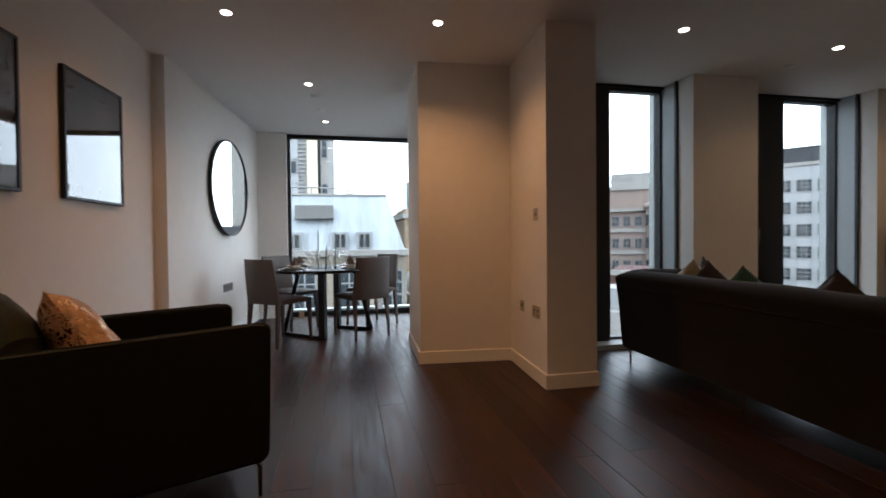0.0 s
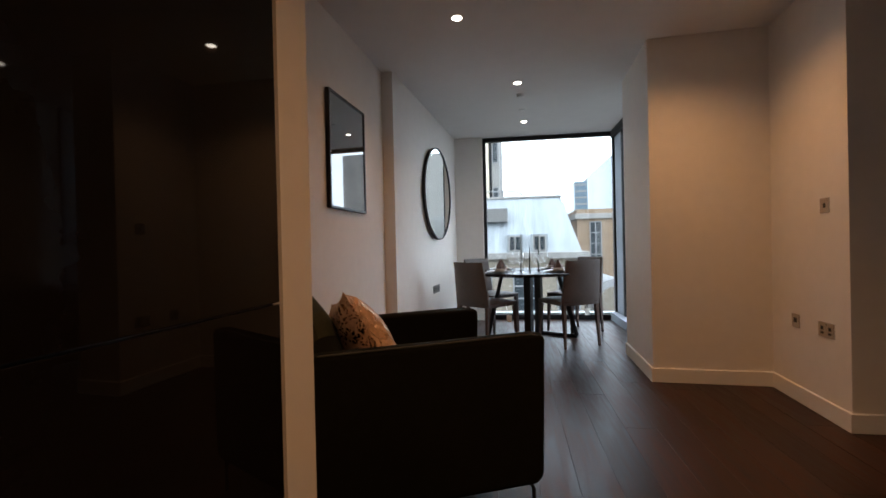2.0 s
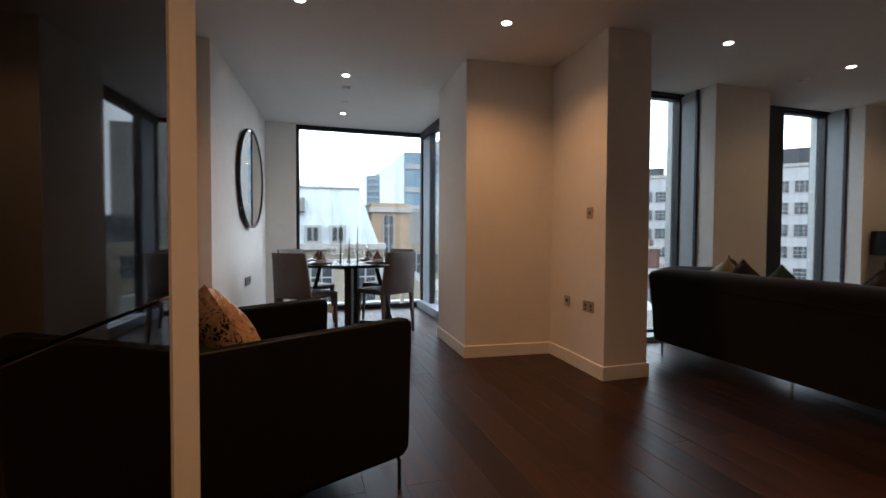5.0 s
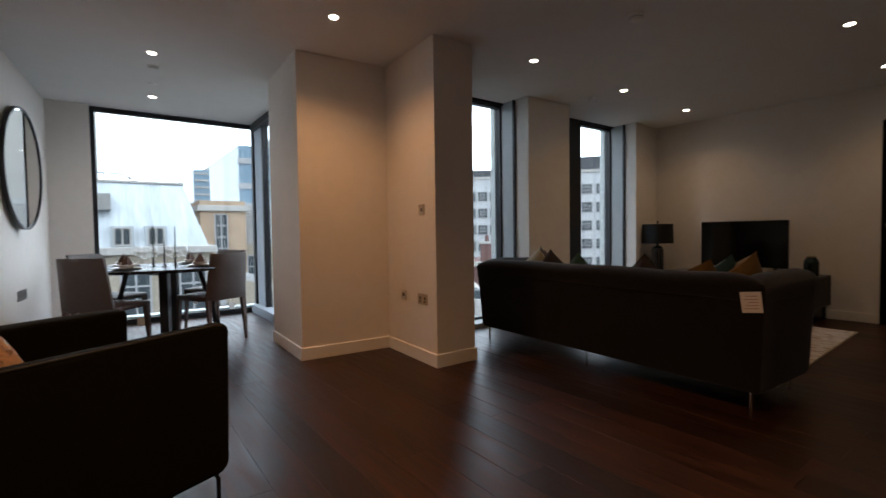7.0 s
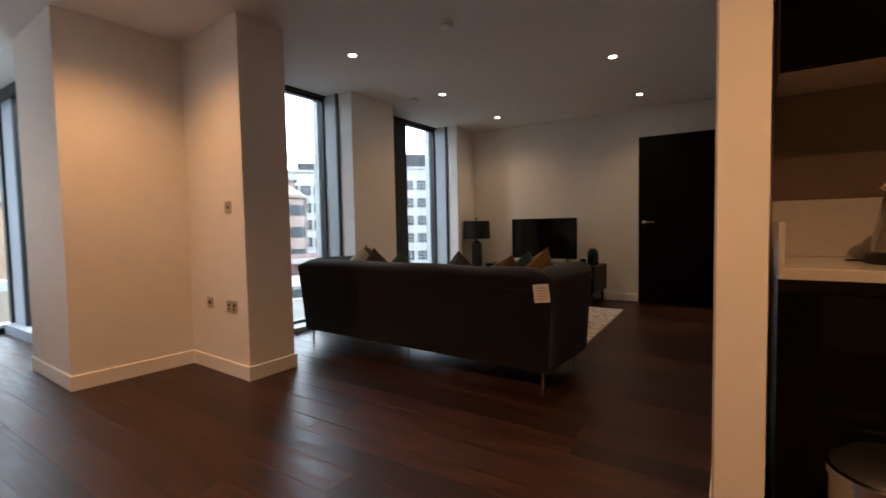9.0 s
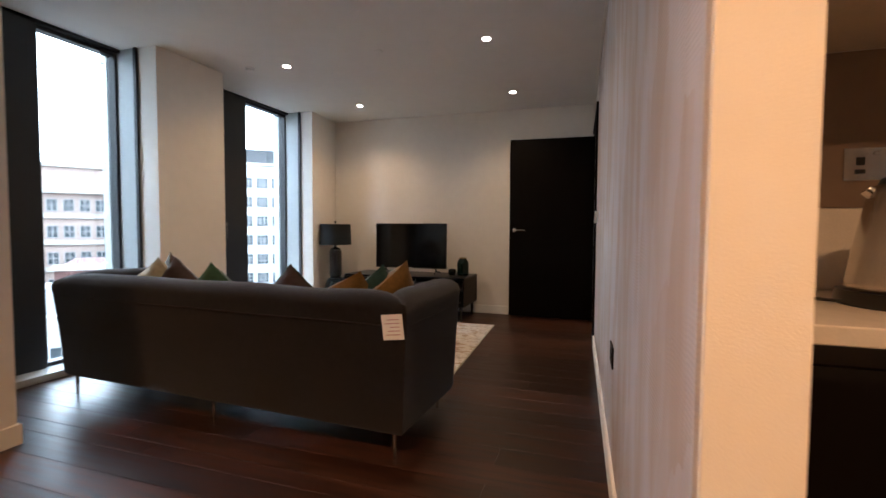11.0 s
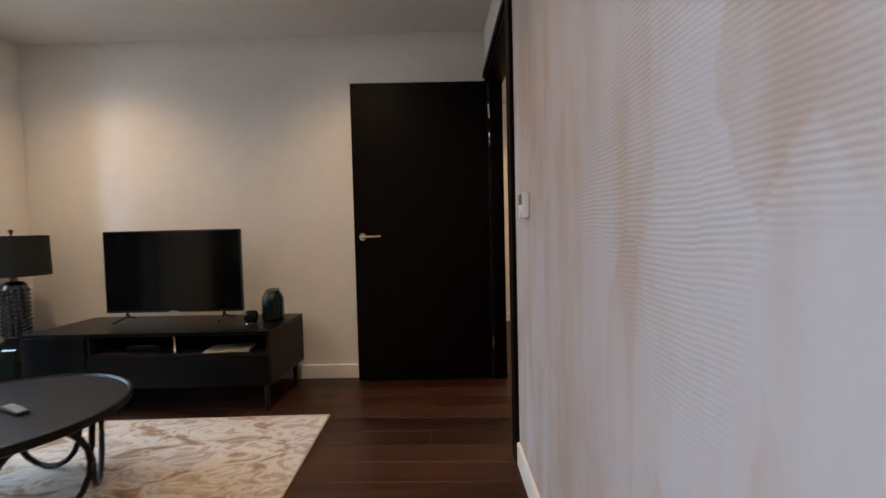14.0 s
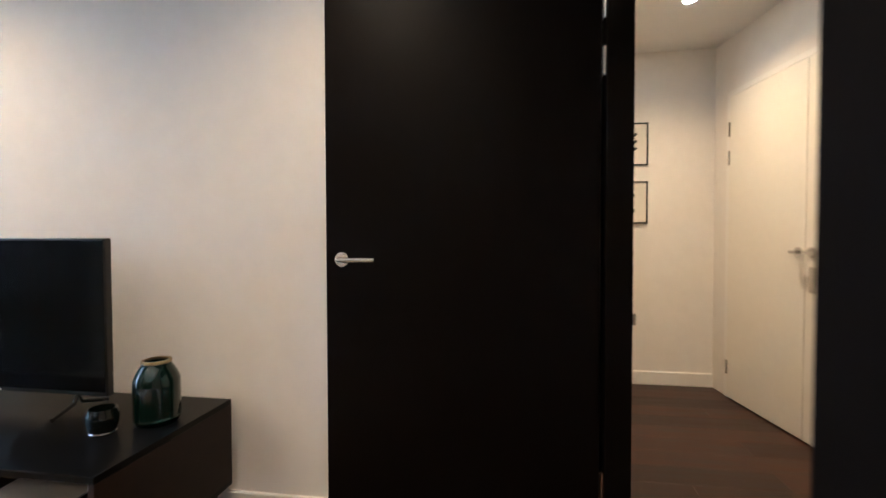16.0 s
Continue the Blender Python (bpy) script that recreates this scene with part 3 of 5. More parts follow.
def cushion(m, size, material, label, group, seed, piping=None):
    c = thing("cushion", m, label, "cushion", group)
    part("cover", pillow(size, size, 0.21, seed=seed), material, c, smooth=True)
    if piping:
        e = size / 2
        pts = []
        for k in range(40):
            a = k / 10
            u, v = [(2 * (a % 1) - 1, -1), (1, 2 * (a % 1) - 1), (1 - 2 * (a % 1), 1), (-1, 1 - 2 * (a % 1))][int(a)]
            pts.append((u * e * (1 - 0.07 * (1 - v * v)), 0, v * e * (1 - 0.07 * (1 - u * u))))
        part("piping", path_tube(pts, 0.006, 6, closed=True), piping, c)
    return c


def velvet(name, color, rough=0.75, vary=0.2):
    return mat(name, color, rough, spec=0.25, scale=5, vary=vary, bump=0.2, bump_scale=380, sheen=0.1)


M_BROWN = velvet("brown_velvet", (0.045, 0.026, 0.021))
M_MUSTARD = velvet("mustard_velvet", (0.135, 0.066, 0.007))
M_TEAL = velvet("teal_velvet", (0.018, 0.05, 0.045))
M_GREEN = velvet("green_velvet", (0.02, 0.055, 0.024))
M_CREAM = velvet("cream_fabric", (0.42, 0.36, 0.24))
M_OLIVE = velvet("olive_velvet", (0.035, 0.036, 0.016))
G = "cushions on the sofa"
cushion(pose(3.37, 3.98, 0.615, -18, 28, 84), 0.42, M_CREAM, "cream fabric cushion on the sofa", G, 1)
cushion(pose(3.385, 3.815, 0.61, -16, 43, 96), 0.40, M_BROWN, "dark brown velvet cushion on the sofa", G, 2)
cushion(pose(3.395, 3.515, 0.605, -20, 40, 88), 0.38, M_GREEN, "dark green velvet cushion on the sofa", G, 3)
cushion(pose(3.385, 2.90, 0.59, -18, 42, 92), 0.40, M_BROWN, "dark brown velvet cushion with piping", G, 4, M_OLIVE)
cushion(pose(3.41, 2.55, 0.58, -34, 26, 104), 0.45, M_MUSTARD, "mustard yellow velvet cushion on the sofa", G, 5)
cushion(pose(3.49, 2.42, 0.59, -24, 38, 130), 0.43, M_TEAL, "dark teal velvet cushion on the sofa", G, 6)
cushion(pose(3.52, 2.31, 0.605, -20, 34, 150), 0.44, M_MUSTARD, "mustard yellow velvet cushion against the armrest", G, 7)
cushion(pose(3.67, 4.14, 0.615, -14, 40, 20), 0.40, M_BROWN, "dark brown velvet cushion at the sofa's far end", G, 8, M_OLIVE)

# ---- armchair ----
M_ARMCH = mat("black_green_velvet", (0.0078, 0.0074, 0.0046), 0.9, spec=0.1, scale=4, vary=0.2, bump=0.2, bump_scale=400)
M_PIPE = mat("green_piping", (0.03, 0.03, 0.02), 0.6, scale=5, vary=0.1)


def arm_panel(y0, y1, h_front, h_back, x0, x1, z0):
    """A thin upholstered arm: straight top with a slight fall to the back, its lower front corner rounded."""
    pts = [(x0, z0 + 0.10)]
    for k in range(7):
        a = math.pi + (math.pi / 2) * k / 6
        pts.append((x0 + 0.10 + 0.10 * math.cos(a), z0 + 0.10 + 0.10 * math.sin(a)))
    for k in range(7):
        a = -math.pi / 2 + (math.pi / 2) * k / 6
        pts.append((x1 - 0.05 + 0.05 * math.cos(a), z0 + 0.05 + 0.05 * math.sin(a)))
    for k in range(7):
        a = (math.pi / 2) * k / 6
        pts.append((x1 + 0.012 - 0.03 + 0.03 * math.cos(a), h_front - 0.03 + 0.03 * math.sin(a)))
    pts.append((x0, h_back))
    bm = bmesh.new()
    lo = [bm.verts.new((x, y0, z)) for x, z in pts[1:]]
    hi = [bm.verts.new((x, y1, z)) for x, z in pts[1:]]
    n = len(lo)
    bm.faces.new(lo)
    bm.faces.new(list(reversed(hi)))
    side = []
    for i in range(n):
        bm.faces.new((lo[i], hi[i], hi[(i + 1) % n], lo[(i + 1) % n]))
    bmesh.ops.recalc_face_normals(bm, faces=bm.faces)
    rim = [e for e in bm.edges if abs(e.verts[0].co.y - e.verts[1].co.y) < 1e-6]
    bmesh.ops.bevel(bm, geom=rim, offset=0.02, segments=3, affect="EDGES", profile=0.5)
    return bm


def armchair():
    a = thing("armchair", pose(-0.146, 3.082, 0, 0, 0, 24.3), "dark green velvet armchair with thin arms and metal legs", "armchair")
    for y0, y1 in ((-0.41, -0.325), (0.325, 0.41)):
        p = part("armrest", arm_panel(y0, y1, 0.712, 0.694, -0.42, 0.425, 0.14), M_ARMCH, a, smooth=True)
        ye = y0 + 0.008 if y0 < 0 else y1 - 0.008
        part("piping", path_tube([(-0.40, ye, 0.694), (0.0, ye, 0.703), (0.38, ye, 0.711), (0.425, ye, 0.697), (0.431, ye, 0.667)], 0.004, 6), M_PIPE, p)
    part("backrest", soft_box(-0.425, -0.30, -0.33, 0.33, 0.16, 0.70, 0.045, 0.01), M_ARMCH, a, smooth=True)
    part("base", box(-0.40, 0.40, -0.325, 0.325, 0.16, 0.27, 0.02), M_ARMCH, a, smooth=True)
    part("seat_cushion", soft_box(-0.30, 0.42, -0.32, 0.32, 0.27, 0.43, 0.05, 0.03), M_ARMCH, a, smooth=True)
    for x, y in ((0.385, -0.385), (0.385, 0.385), (-0.36, -0.385), (-0.36, 0.385)):
        part("leg", path_tube([(x - 0.05, y, 0.15), (x - 0.012, y, 0.142), (x, y, 0.12), (x, y, 0.0)], 0.008, 8), M_BLACKM, a, smooth=True)


armchair()


def sequin_mat():
    m = mat("gold_sequin_fabric", (0.55, 0.31, 0.15), 0.5, scale=5, vary=0.3, bump=0.3, bump_scale=300)
    n, l = m.node_tree.nodes, m.node_tree.links
    b = n["Principled BSDF"]
    tc = n.new("ShaderNodeTexCoord")
    wv = n.new("ShaderNodeTexNoise")
    wv.inputs["Scale"].default_value = 26
    wv.inputs["Distortion"].default_value = 2.5
    l.new(tc.outputs["Object"], wv.inputs[0])
    rp = n.new("ShaderNodeMapRange")
    rp.inputs[1].default_value, rp.inputs[2].default_value = 0.52, 0.58
    l.new(wv.outputs[0], rp.inputs[0])
    l.new(rp.outputs[0], b.inputs["Metallic"])
    r2 = n.new("ShaderNodeMapRange")
    r2.inputs[1].default_value, r2.inputs[2].default_value = 0.52, 0.58
    r2.inputs[3].default_value, r2.inputs[4].default_value = 0.75, 0.22
    l.new(wv.outputs[0], r2.inputs[0])
    l.new(r2.outputs[0], b.inputs["Roughness"])
    return m


G = "cushions on the armchair"
cushion(pose(-0.53, 2.95, 0.61, -14, 26, 118), 0.45, M_OLIVE, "dark olive velvet cushion on the armchair", G, 11)
cushion(pose(-0.33, 3.04, 0.62, -30, 12, 118), 0.50, sequin_mat(), "copper cushion with gold sequin pattern on the armchair", G, 12)

# ---- media corner ----
M_VENEER = mat("walnut_edge", (0.014, 0.0078, 0.006), 0.5, spec=0.2, scale=4, vary=0.3, bump=0.1, bump_scale=70, stretch=(6, 0.6, 6))
M_CABINET = mat("black_lacquer", (0.0026, 0.0029, 0.0036), 0.28, spec=0.10, scale=3, vary=0.15, bump=0.03, bump_scale=90)


def media_unit():
    c = thing("media_unit", pose(6.06, 2.566, 0), "low black media unit with open shelf on short legs", "cabinet")
    L, D, z0, z1 = 1.56, 0.60, 0.17, 0.51
    part("top", box(0, D, 0, L, z1 - 0.022, z1, 0.002), M_CABINET, c)
    part("bottom_panel", box(0, D, 0, L, z0, z0 + 0.018, 0.002), M_CABINET, c)
    part("side_panel", box(0.0, D, 0.0, 0.02, z0 + 0.018, z1 - 0.022, 0.001), M_VENEER, c, "dark walnut side panel")
    part("side_panel", box(0.0, D, L - 0.02, L, z0 + 0.018, z1 - 0.022, 0.001), M_CABINET, c)
    part("back_panel", box(D - 0.012, D, 0.02, L - 0.02, z0 + 0.018, z1 - 0.022), M_CABINET, c)
    part("shelf", box(0.012, D - 0.012, 0.02, 1.14, 0.362, 0.378), M_VENEER, c)
    part("divider", box(0.02, D - 0.02, 0.60, 0.612, 0.378, z1 - 0.022), M_CHROME, c)
    part("divider", box(0.012, D - 0.012, 1.14, 1.155, z0 + 0.018, z1 - 0.022), M_VENEER, c)
    part("drawer_front", box(-0.014, 0.004, 0.004, 1.147, z0 + 0.004, 0.365, 0.002), M_CABINET, c)
    part("cupboard_door", box(-0.014, 0.004, 1.151, L - 0.003, z0 + 0.004, z1 - 0.024, 0.002), M_CABINET, c)
    for x, y in ((0.05, 0.05), (D - 0.05, 0.05), (0.05, L - 0.05), (D - 0.05, L - 0.05)):
        part("leg", tube((x, y, z0), (x, y, 0), 0.019, 0.013, 12), M_BLACKM, c, smooth=True)


media_unit()


def television():
    t = thing("television", pose(6.45, 2.911, 0.51), "flat black television standing on the media unit", "television")
    W = 0.972
    part("screen_panel", box(0.0, 0.028, 0, W, 0.062, 0.635, 0.004), M_BLACKP, t)
    part("screen", box(-0.0015, 0.0, 0.008, W - 0.008, 0.078, 0.627), M_SCREEN, t)
    part("rear_housing", box(0.028, 0.06, 0.16, W - 0.16, 0.09, 0.40, 0.012), M_BLACKP, t)
    part("brand_mark", box(-0.003, 0.0, W / 2 - 0.03, W / 2 + 0.03, 0.066, 0.072), M_WHITEP, t)
    for y in (0.14, W - 0.14):
        part("foot", path_tube([(-0.10, y + (0.02 if y > 0.4 else -0.02), 0.008), (0.0, y, 0.03), (0.014, y, 0.064), (0.03, y, 0.03), (0.12, y + (0.02 if y > 0.4 else -0.02), 0.008)], 0.008, 8), M_BLACKP, t, smooth=True)


television()
part("set_top_box", box(0, 0.16, 0, 0.22, 0, 0.035, 0.004), M_BLACKP).matrix_world = pose(6.16, 3.32, 0.378)
tagged(bpy.data.objects["set_top_box"], "small black set-top box on the open shelf", "media box")
mag = thing("magazine", pose(6.10, 2.72, 0.378, 0, 0, 8), "white paper magazine lying on the open shelf", "magazine")
part("pages", box(0, 0.20, 0, 0.27, 0.0, 0.007, 0.001), M_PAPER, mag)
part("cover", box(-0.002, 0.202, -0.001, 0.272, 0.007, 0.008), M_PAPER, mag)

M_GREENGLASS = mat("dark_green_glaze", (0.0028, 0.014, 0.0115), 0.15, spec=0.4, scale=9, vary=0.35, coat=0.25)
v = thing("vase", pose(6.42, 2.685, 0.51), "dark green glazed ribbed vase with a gold rim", "vase")
prof = [(0, 0), (0.062, 0), (0.070, 0.012)]
for k in range(9):
    prof += [(0.0735, 0.02 + k * 0.014), (0.071, 0.027 + k * 0.014)]
prof += [(0.072, 0.15), (0.066, 0.165), (0.062, 0.175), (0.056, 0.185), (0.052, 0.192), (0.046, 0.20), (0.044, 0.212), (0.038, 0.212), (0.040, 0.19), (0.0, 0.185)]
part("body", lathe(prof, 40), M_GREENGLASS, v, smooth=True)
M_GOLD = mat("gold_rim", (0.36, 0.27, 0.13), 0.35, metal=1.0, scale=20, vary=0.1)
part("rim", lathe([(0.044, 0.205), (0.047, 0.208), (0.046, 0.2165), (0.037, 0.2165), (0.037, 0.208)], 40), M_GOLD, v, smooth=True)
v = thing("candle_holder", pose(6.31, 2.79, 0.51), "small dark glass candle holder on the media unit", "candle holder")
M_SMOKE = mat("dark_glass", (0.004, 0.007, 0.0065), 0.08, spec=0.4, scale=5, vary=0.2, coat=0.25)
part("glass", lathe([(0, 0), (0.030, 0), (0.036, 0.006), (0.046, 0.035), (0.047, 0.06), (0.040, 0.082), (0.036, 0.082), (0.041, 0.06), (0.04, 0.03), (0, 0.022)], 32), M_SMOKE, v, smooth=True)
part("base_ring", lathe([(0, 0.0), (0.034, 0.0), (0.038, 0.005), (0.034, 0.010), (0, 0.010)], 32), M_CHROME, v, smooth=True)

# side table and lamp
st = thing("side_table", pose(6.33, 4.36, 0), "black barrel-shaped ceramic side table", "side table")
part("body", lathe([(0, 0), (0.155, 0), (0.172, 0.02), (0.195, 0.12), (0.20, 0.21), (0.192, 0.31), (0.170, 0.385), (0.155, 0.40), (0, 0.40)], 14), M_SMOKE, st)
part("top_ring", lathe([(0, 0.40), (0.15, 0.40), (0.162, 0.408), (0.15, 0.416), (0, 0.416)], 36), M_CABINET, st, smooth=True)
M_LAMPBASE = mat("gunmetal_glaze", (0.16, 0.165, 0.18), 0.2, metal=0.9, scale=9, vary=0.2)
M_SHADE = mat("black_lampshade", (0.010, 0.012, 0.014), 0.7, spec=0.3, scale=10, vary=0.2, bump=0.3, bump_scale=500)
lp = thing("table_lamp", pose(6.33, 4.42, 0.416), "table lamp with black drum shade and studded gunmetal base", "lamp")
part("foot", lathe([(0, 0), (0.07, 0), (0.075, 0.012), (0.06, 0.02), (0, 0.02)], 32), M_LAMPBASE, lp, smooth=True)
bm = lathe([(0, 0.02), (0.066, 0.02), (0.074, 0.035), (0.076, 0.36), (0.07, 0.385), (0.045, 0.405), (0.02, 0.41), (0.018, 0.455), (0, 0.455)], 32)
for zz in range(11):
    for k in range(14):
        a = 2 * math.pi * k / 14
        c = Vector((0.0745 * math.cos(a), 0.0745 * math.sin(a), 0.055 + zz * 0.029))
        u, wv = Vector((-math.sin(a), math.cos(a), 0)) * 0.0145, Vector((0, 0, 0.0125))
        q = [bm.verts.new(c + s * u + w * wv) for s, w in ((-1, -1), (1, -1), (1, 1), (-1, 1))]
        tip = bm.verts.new(c + Vector((math.cos(a), math.sin(a), 0)) * 0.013)
        for i in range(4):
            bm.faces.new((q[i], q[(i + 1) % 4], tip))
part("base", bm, M_LAMPBASE, lp)
part("shade", lathe([(0.202, 0.445), (0.205, 0.445), (0.198, 0.715), (0.195, 0.715), (0.199, 0.447)], 48), M_SHADE, lp, smooth=True)
bm = lathe([(0, 0.70), (0.194, 0.705), (0.194, 0.708), (0, 0.706)], 32)
part("shade_top", bm, M_SHADE, lp)
part("finial", lathe([(0, 0.70), (0.006, 0.70), (0.006, 0.73), (0.014, 0.742), (0.014, 0.752), (0.0, 0.762)], 20), M_BLACKM, lp, smooth=True)
part("stem", tube((0, 0, 0.45), (0, 0, 0.71), 0.006), M_BLACKM, lp)

# coffee table
M_TABLEWOOD = mat("black_stained_wood", (0.0068, 0.0066, 0.0075), 0.38, spec=0.2, scale=6, vary=0.3, bump=0.25, bump_scale=50, stretch=(1, 8, 1))
ct = thing("coffee_table", pose(5.050, 3.310, 0.012), "round black wooden coffee table with ring-shaped legs", "coffee table")
part("tabletop", lathe([(0, 0.372), (0.48, 0.372), (0.497, 0.380), (0.50, 0.395), (0.497, 0.412), (0.488, 0.414), (0.482, 0.404), (0, 0.402)], 64), M_TABLEWOOD, ct, smooth=True)
for k in range(6):
    a = 2 * math.pi * k / 6 + 0.2
    pts = []
    for j in range(20):
        b = 2 * math.pi * j / 20
        u, w = 0.185 * math.cos(b), 0.178 * math.sin(b)
        pts.append((0.36 * math.cos(a) - math.sin(a) * u + 0.06 * math.cos(a) * math.cos(b), 0.36 * math.sin(a) + math.cos(a) * u, 0.19 + w))
    part("leg_ring", path_tube(pts, 0.0125, 8, closed=True), M_TABLEWOOD, ct, smooth=True)
G = "things on the coffee table"
M_WAXGREEN = mat("green_wax", (0.20, 0.30, 0.16), 0.5, scale=10, vary=0.08)
cd = thing("candle", pose(5.010, 3.480, 0.414), "thick pale green pillar candle", "candle", G)
part("wax", lathe([(0, 0), (0.048, 0), (0.05, 0.004), (0.05, 0.135), (0.046, 0.14), (0.03, 0.134), (0, 0.132)], 32), M_WAXGREEN, cd, smooth=True)
part("wick", tube((0, 0, 0.13), (0.002, 0, 0.15), 0.0015), M_BLACKP, cd)
M_CLEAR = glass_mat("clear_glass", (0.97, 0.98, 0.97))
jr = thing("glass_jar", pose(5.110, 3.410, 0.414), "small glass jar candle with pale wax", "candle jar", G)
part("jar", lathe([(0, 0), (0.04, 0), (0.043, 0.004), (0.043, 0.085), (0.04, 0.085), (0.04, 0.006), (0, 0.006)], 32), M_CLEAR, jr, smooth=True)
part("wax", lathe([(0, 0.007), (0.0385, 0.007), (0.0385, 0.05), (0, 0.05)], 32), M_CREAM, jr, smooth=True)
part("lid", lathe([(0, 0.086), (0.044, 0.086), (0.044, 0.098), (0.04, 0.10), (0, 0.10)], 32), M_LINING, jr, smooth=True)
bt = thing("bottle", pose(5.050, 3.570, 0.414), "small dark glass bottle", "bottle", G)
part("body", lathe([(0, 0), (0.03, 0), (0.033, 0.004), (0.033, 0.09), (0.02, 0.105), (0.012, 0.115), (0.012, 0.14), (0, 0.14)], 28), M_SMOKE, bt, smooth=True)
part("cap", lathe([(0, 0.14), (0.014, 0.14), (0.014, 0.165), (0, 0.167)], 20), M_BLACKP, bt, smooth=True)
bw = thing("bowl", pose(5.000, 3.340, 0.414), "small brass bowl on the coffee table", "bowl", G)
part("body", lathe([(0, 0), (0.03, 0), (0.034, 0.005), (0.055, 0.03), (0.058, 0.045), (0.055, 0.045), (0.05, 0.03), (0.0, 0.01)], 32), M_GOLD, bw, smooth=True)
rm = thing("remote_control", pose(5.080, 3.200, 0.414, 0, 0, 62), "slim black remote control", "remote control", G)
part("body", box(-0.085, 0.085, -0.021, 0.021, 0, 0.017, 0.005), M_BLACKP, rm, smooth=True)
for i in range(6):
    for j in range(3):
        part("button", box(-0.07 + i * 0.024, -0.058 + i * 0.024, -0.015 + j * 0.011, -0.008 + j * 0.011, 0.0165, 0.0185), M_LINING, rm)


def rug_mat():
    m = mat("abstract_rug", (0.5, 0.42, 0.33), 0.95, spec=0.1, bump=0.9, bump_scale=220, sheen=0.3)
    n, l = m.node_tree.nodes, m.node_tree.links
    b = n["Principled BSDF"]
    tc = n.new("ShaderNodeTexCoord")
    t1 = n.new("ShaderNodeTexNoise")
    t1.inputs["Scale"].default_value, t1.inputs["Detail"].default_value, t1.inputs["Distortion"].default_value = 4.6, 9, 1.0
    t1.inputs["Roughness"].default_value = 0.68
    mp = n.new("ShaderNodeMapping")
    mp.inputs["Scale"].default_value = (1.6, 0.8, 1)
    l.new(tc.outputs["Object"], mp.inputs[0])
    l.new(mp.outputs[0], t1.inputs[0])
    r = n.new("ShaderNodeValToRGB")
    e = r.color_ramp.elements
    e[0].position, e[0].color = 0.34, (0.12, 0.062, 0.025, 1)
    e[1].position, e[1].color = 0.66, (0.55, 0.47, 0.38, 1)
    for p, c in ((0.43, (0.27, 0.16, 0.068, 1)), (0.48, (0.47, 0.40, 0.31, 1)), (0.53, (0.55, 0.48, 0.40, 1)), (0.59, (0.27, 0.20, 0.14, 1))):
        x = e.new(p)
        x.color = c
    l.new(t1.outputs[0], r.inputs[0])
    l.new(r.outputs[0], b.inputs["Base Color"])
    return m


rg = thing("rug", pose(3.56, 2.10, 0.0, 0, 0, 2.4), "cream and gold abstract patterned rug", "rug")
part("surface", box(0, 2.45, 0, 2.2, 0.002, 0.012, 0.004), rug_mat(), rg)
part("edge_binding", boxes([(-0.006, 2.456, -0.006, 0.0, 0.001, 0.010), (-0.006, 2.456, 2.2, 2.206, 0.001, 0.010), (2.45, 2.456, 0, 2.2, 0.001, 0.010)]), M_CREAM, rg)

# ---- dining corner ----
TC = (0.475, 6.27)
M_LEATHER = mat("taupe_leather", (0.088, 0.068, 0.058), 0.5, spec=0.4, scale=6, vary=0.12, bump=0.25, bump_scale=320)
M_LEATHER2 = mat("brown_leather_seat", (0.07, 0.04, 0.029), 0.5, spec=0.4, scale=6, vary=0.15, bump=0.25, bump_scale=320)
M_DTABLE = mat("black_table_wood", (0.012, 0.011, 0.011), 0.22, spec=0.5, scale=5, vary=0.25, bump=0.06, bump_scale=60, stretch=(1, 7, 1))
dt = thing("dining_table", pose(*TC, 0), "round black dining table on angled frame legs", "dining table")
part("tabletop", lathe([(0, 0.722), (0.60, 0.722), (0.645, 0.738), (0.65, 0.748), (0.645, 0.755), (0, 0.755)], 72), M_DTABLE, dt, smooth=True)


def beam(a, b, w, d):
    """A straight bar of rectangular section from a to b, its width w lying level."""
    a, b = Vector(a), Vector(b)
    ax = (b - a).normalized()
    side = ax.cross(Vector((0, 0, 1)))
    side = side.normalized() if side.length > 1e-3 else Vector((0.75, -0.66, 0))
    up = side.cross(ax)
    bm = bmesh.new()
    vs = [bm.verts.new(p + side * (w / 2 * i) + up * (d / 2 * j)) for p in (a, b) for i, j in ((-1, -1), (1, -1), (1, 1), (-1, 1))]
    bm.faces.new(vs[0:4])
    bm.faces.new(list(reversed(vs[4:8])))
    for k in range(4):
        bm.faces.new((vs[k], vs[4 + k], vs[4 + (k + 1) % 4], vs[(k + 1) % 4]))
    bmesh.ops.recalc_face_normals(bm, faces=bm.faces)
    return bm


for (px, py), (ex, ey) in (((-0.01, -0.33), (-0.46, 0.06)), ((0.13, 0.32), (0.53, 0.08))):
    part("leg", beam((px, py, 0.0), (px, py, 0.722), 0.085, 0.045), M_BLACKM, dt)
    part("floor_bar", beam((px, py, 0.02), (ex, ey, 0.02), 0.045, 0.036), M_BLACKM, dt)
    part("brace", beam((ex * 0.98, ey, 0.03), (ex * 0.62, ey * 0.9, 0.722), 0.06, 0.04), M_BLACKM, dt)
    part("top_bar", beam((px, py, 0.705), (ex * 0.62, ey * 0.9, 0.705), 0.05, 0.03), M_BLACKM, dt)


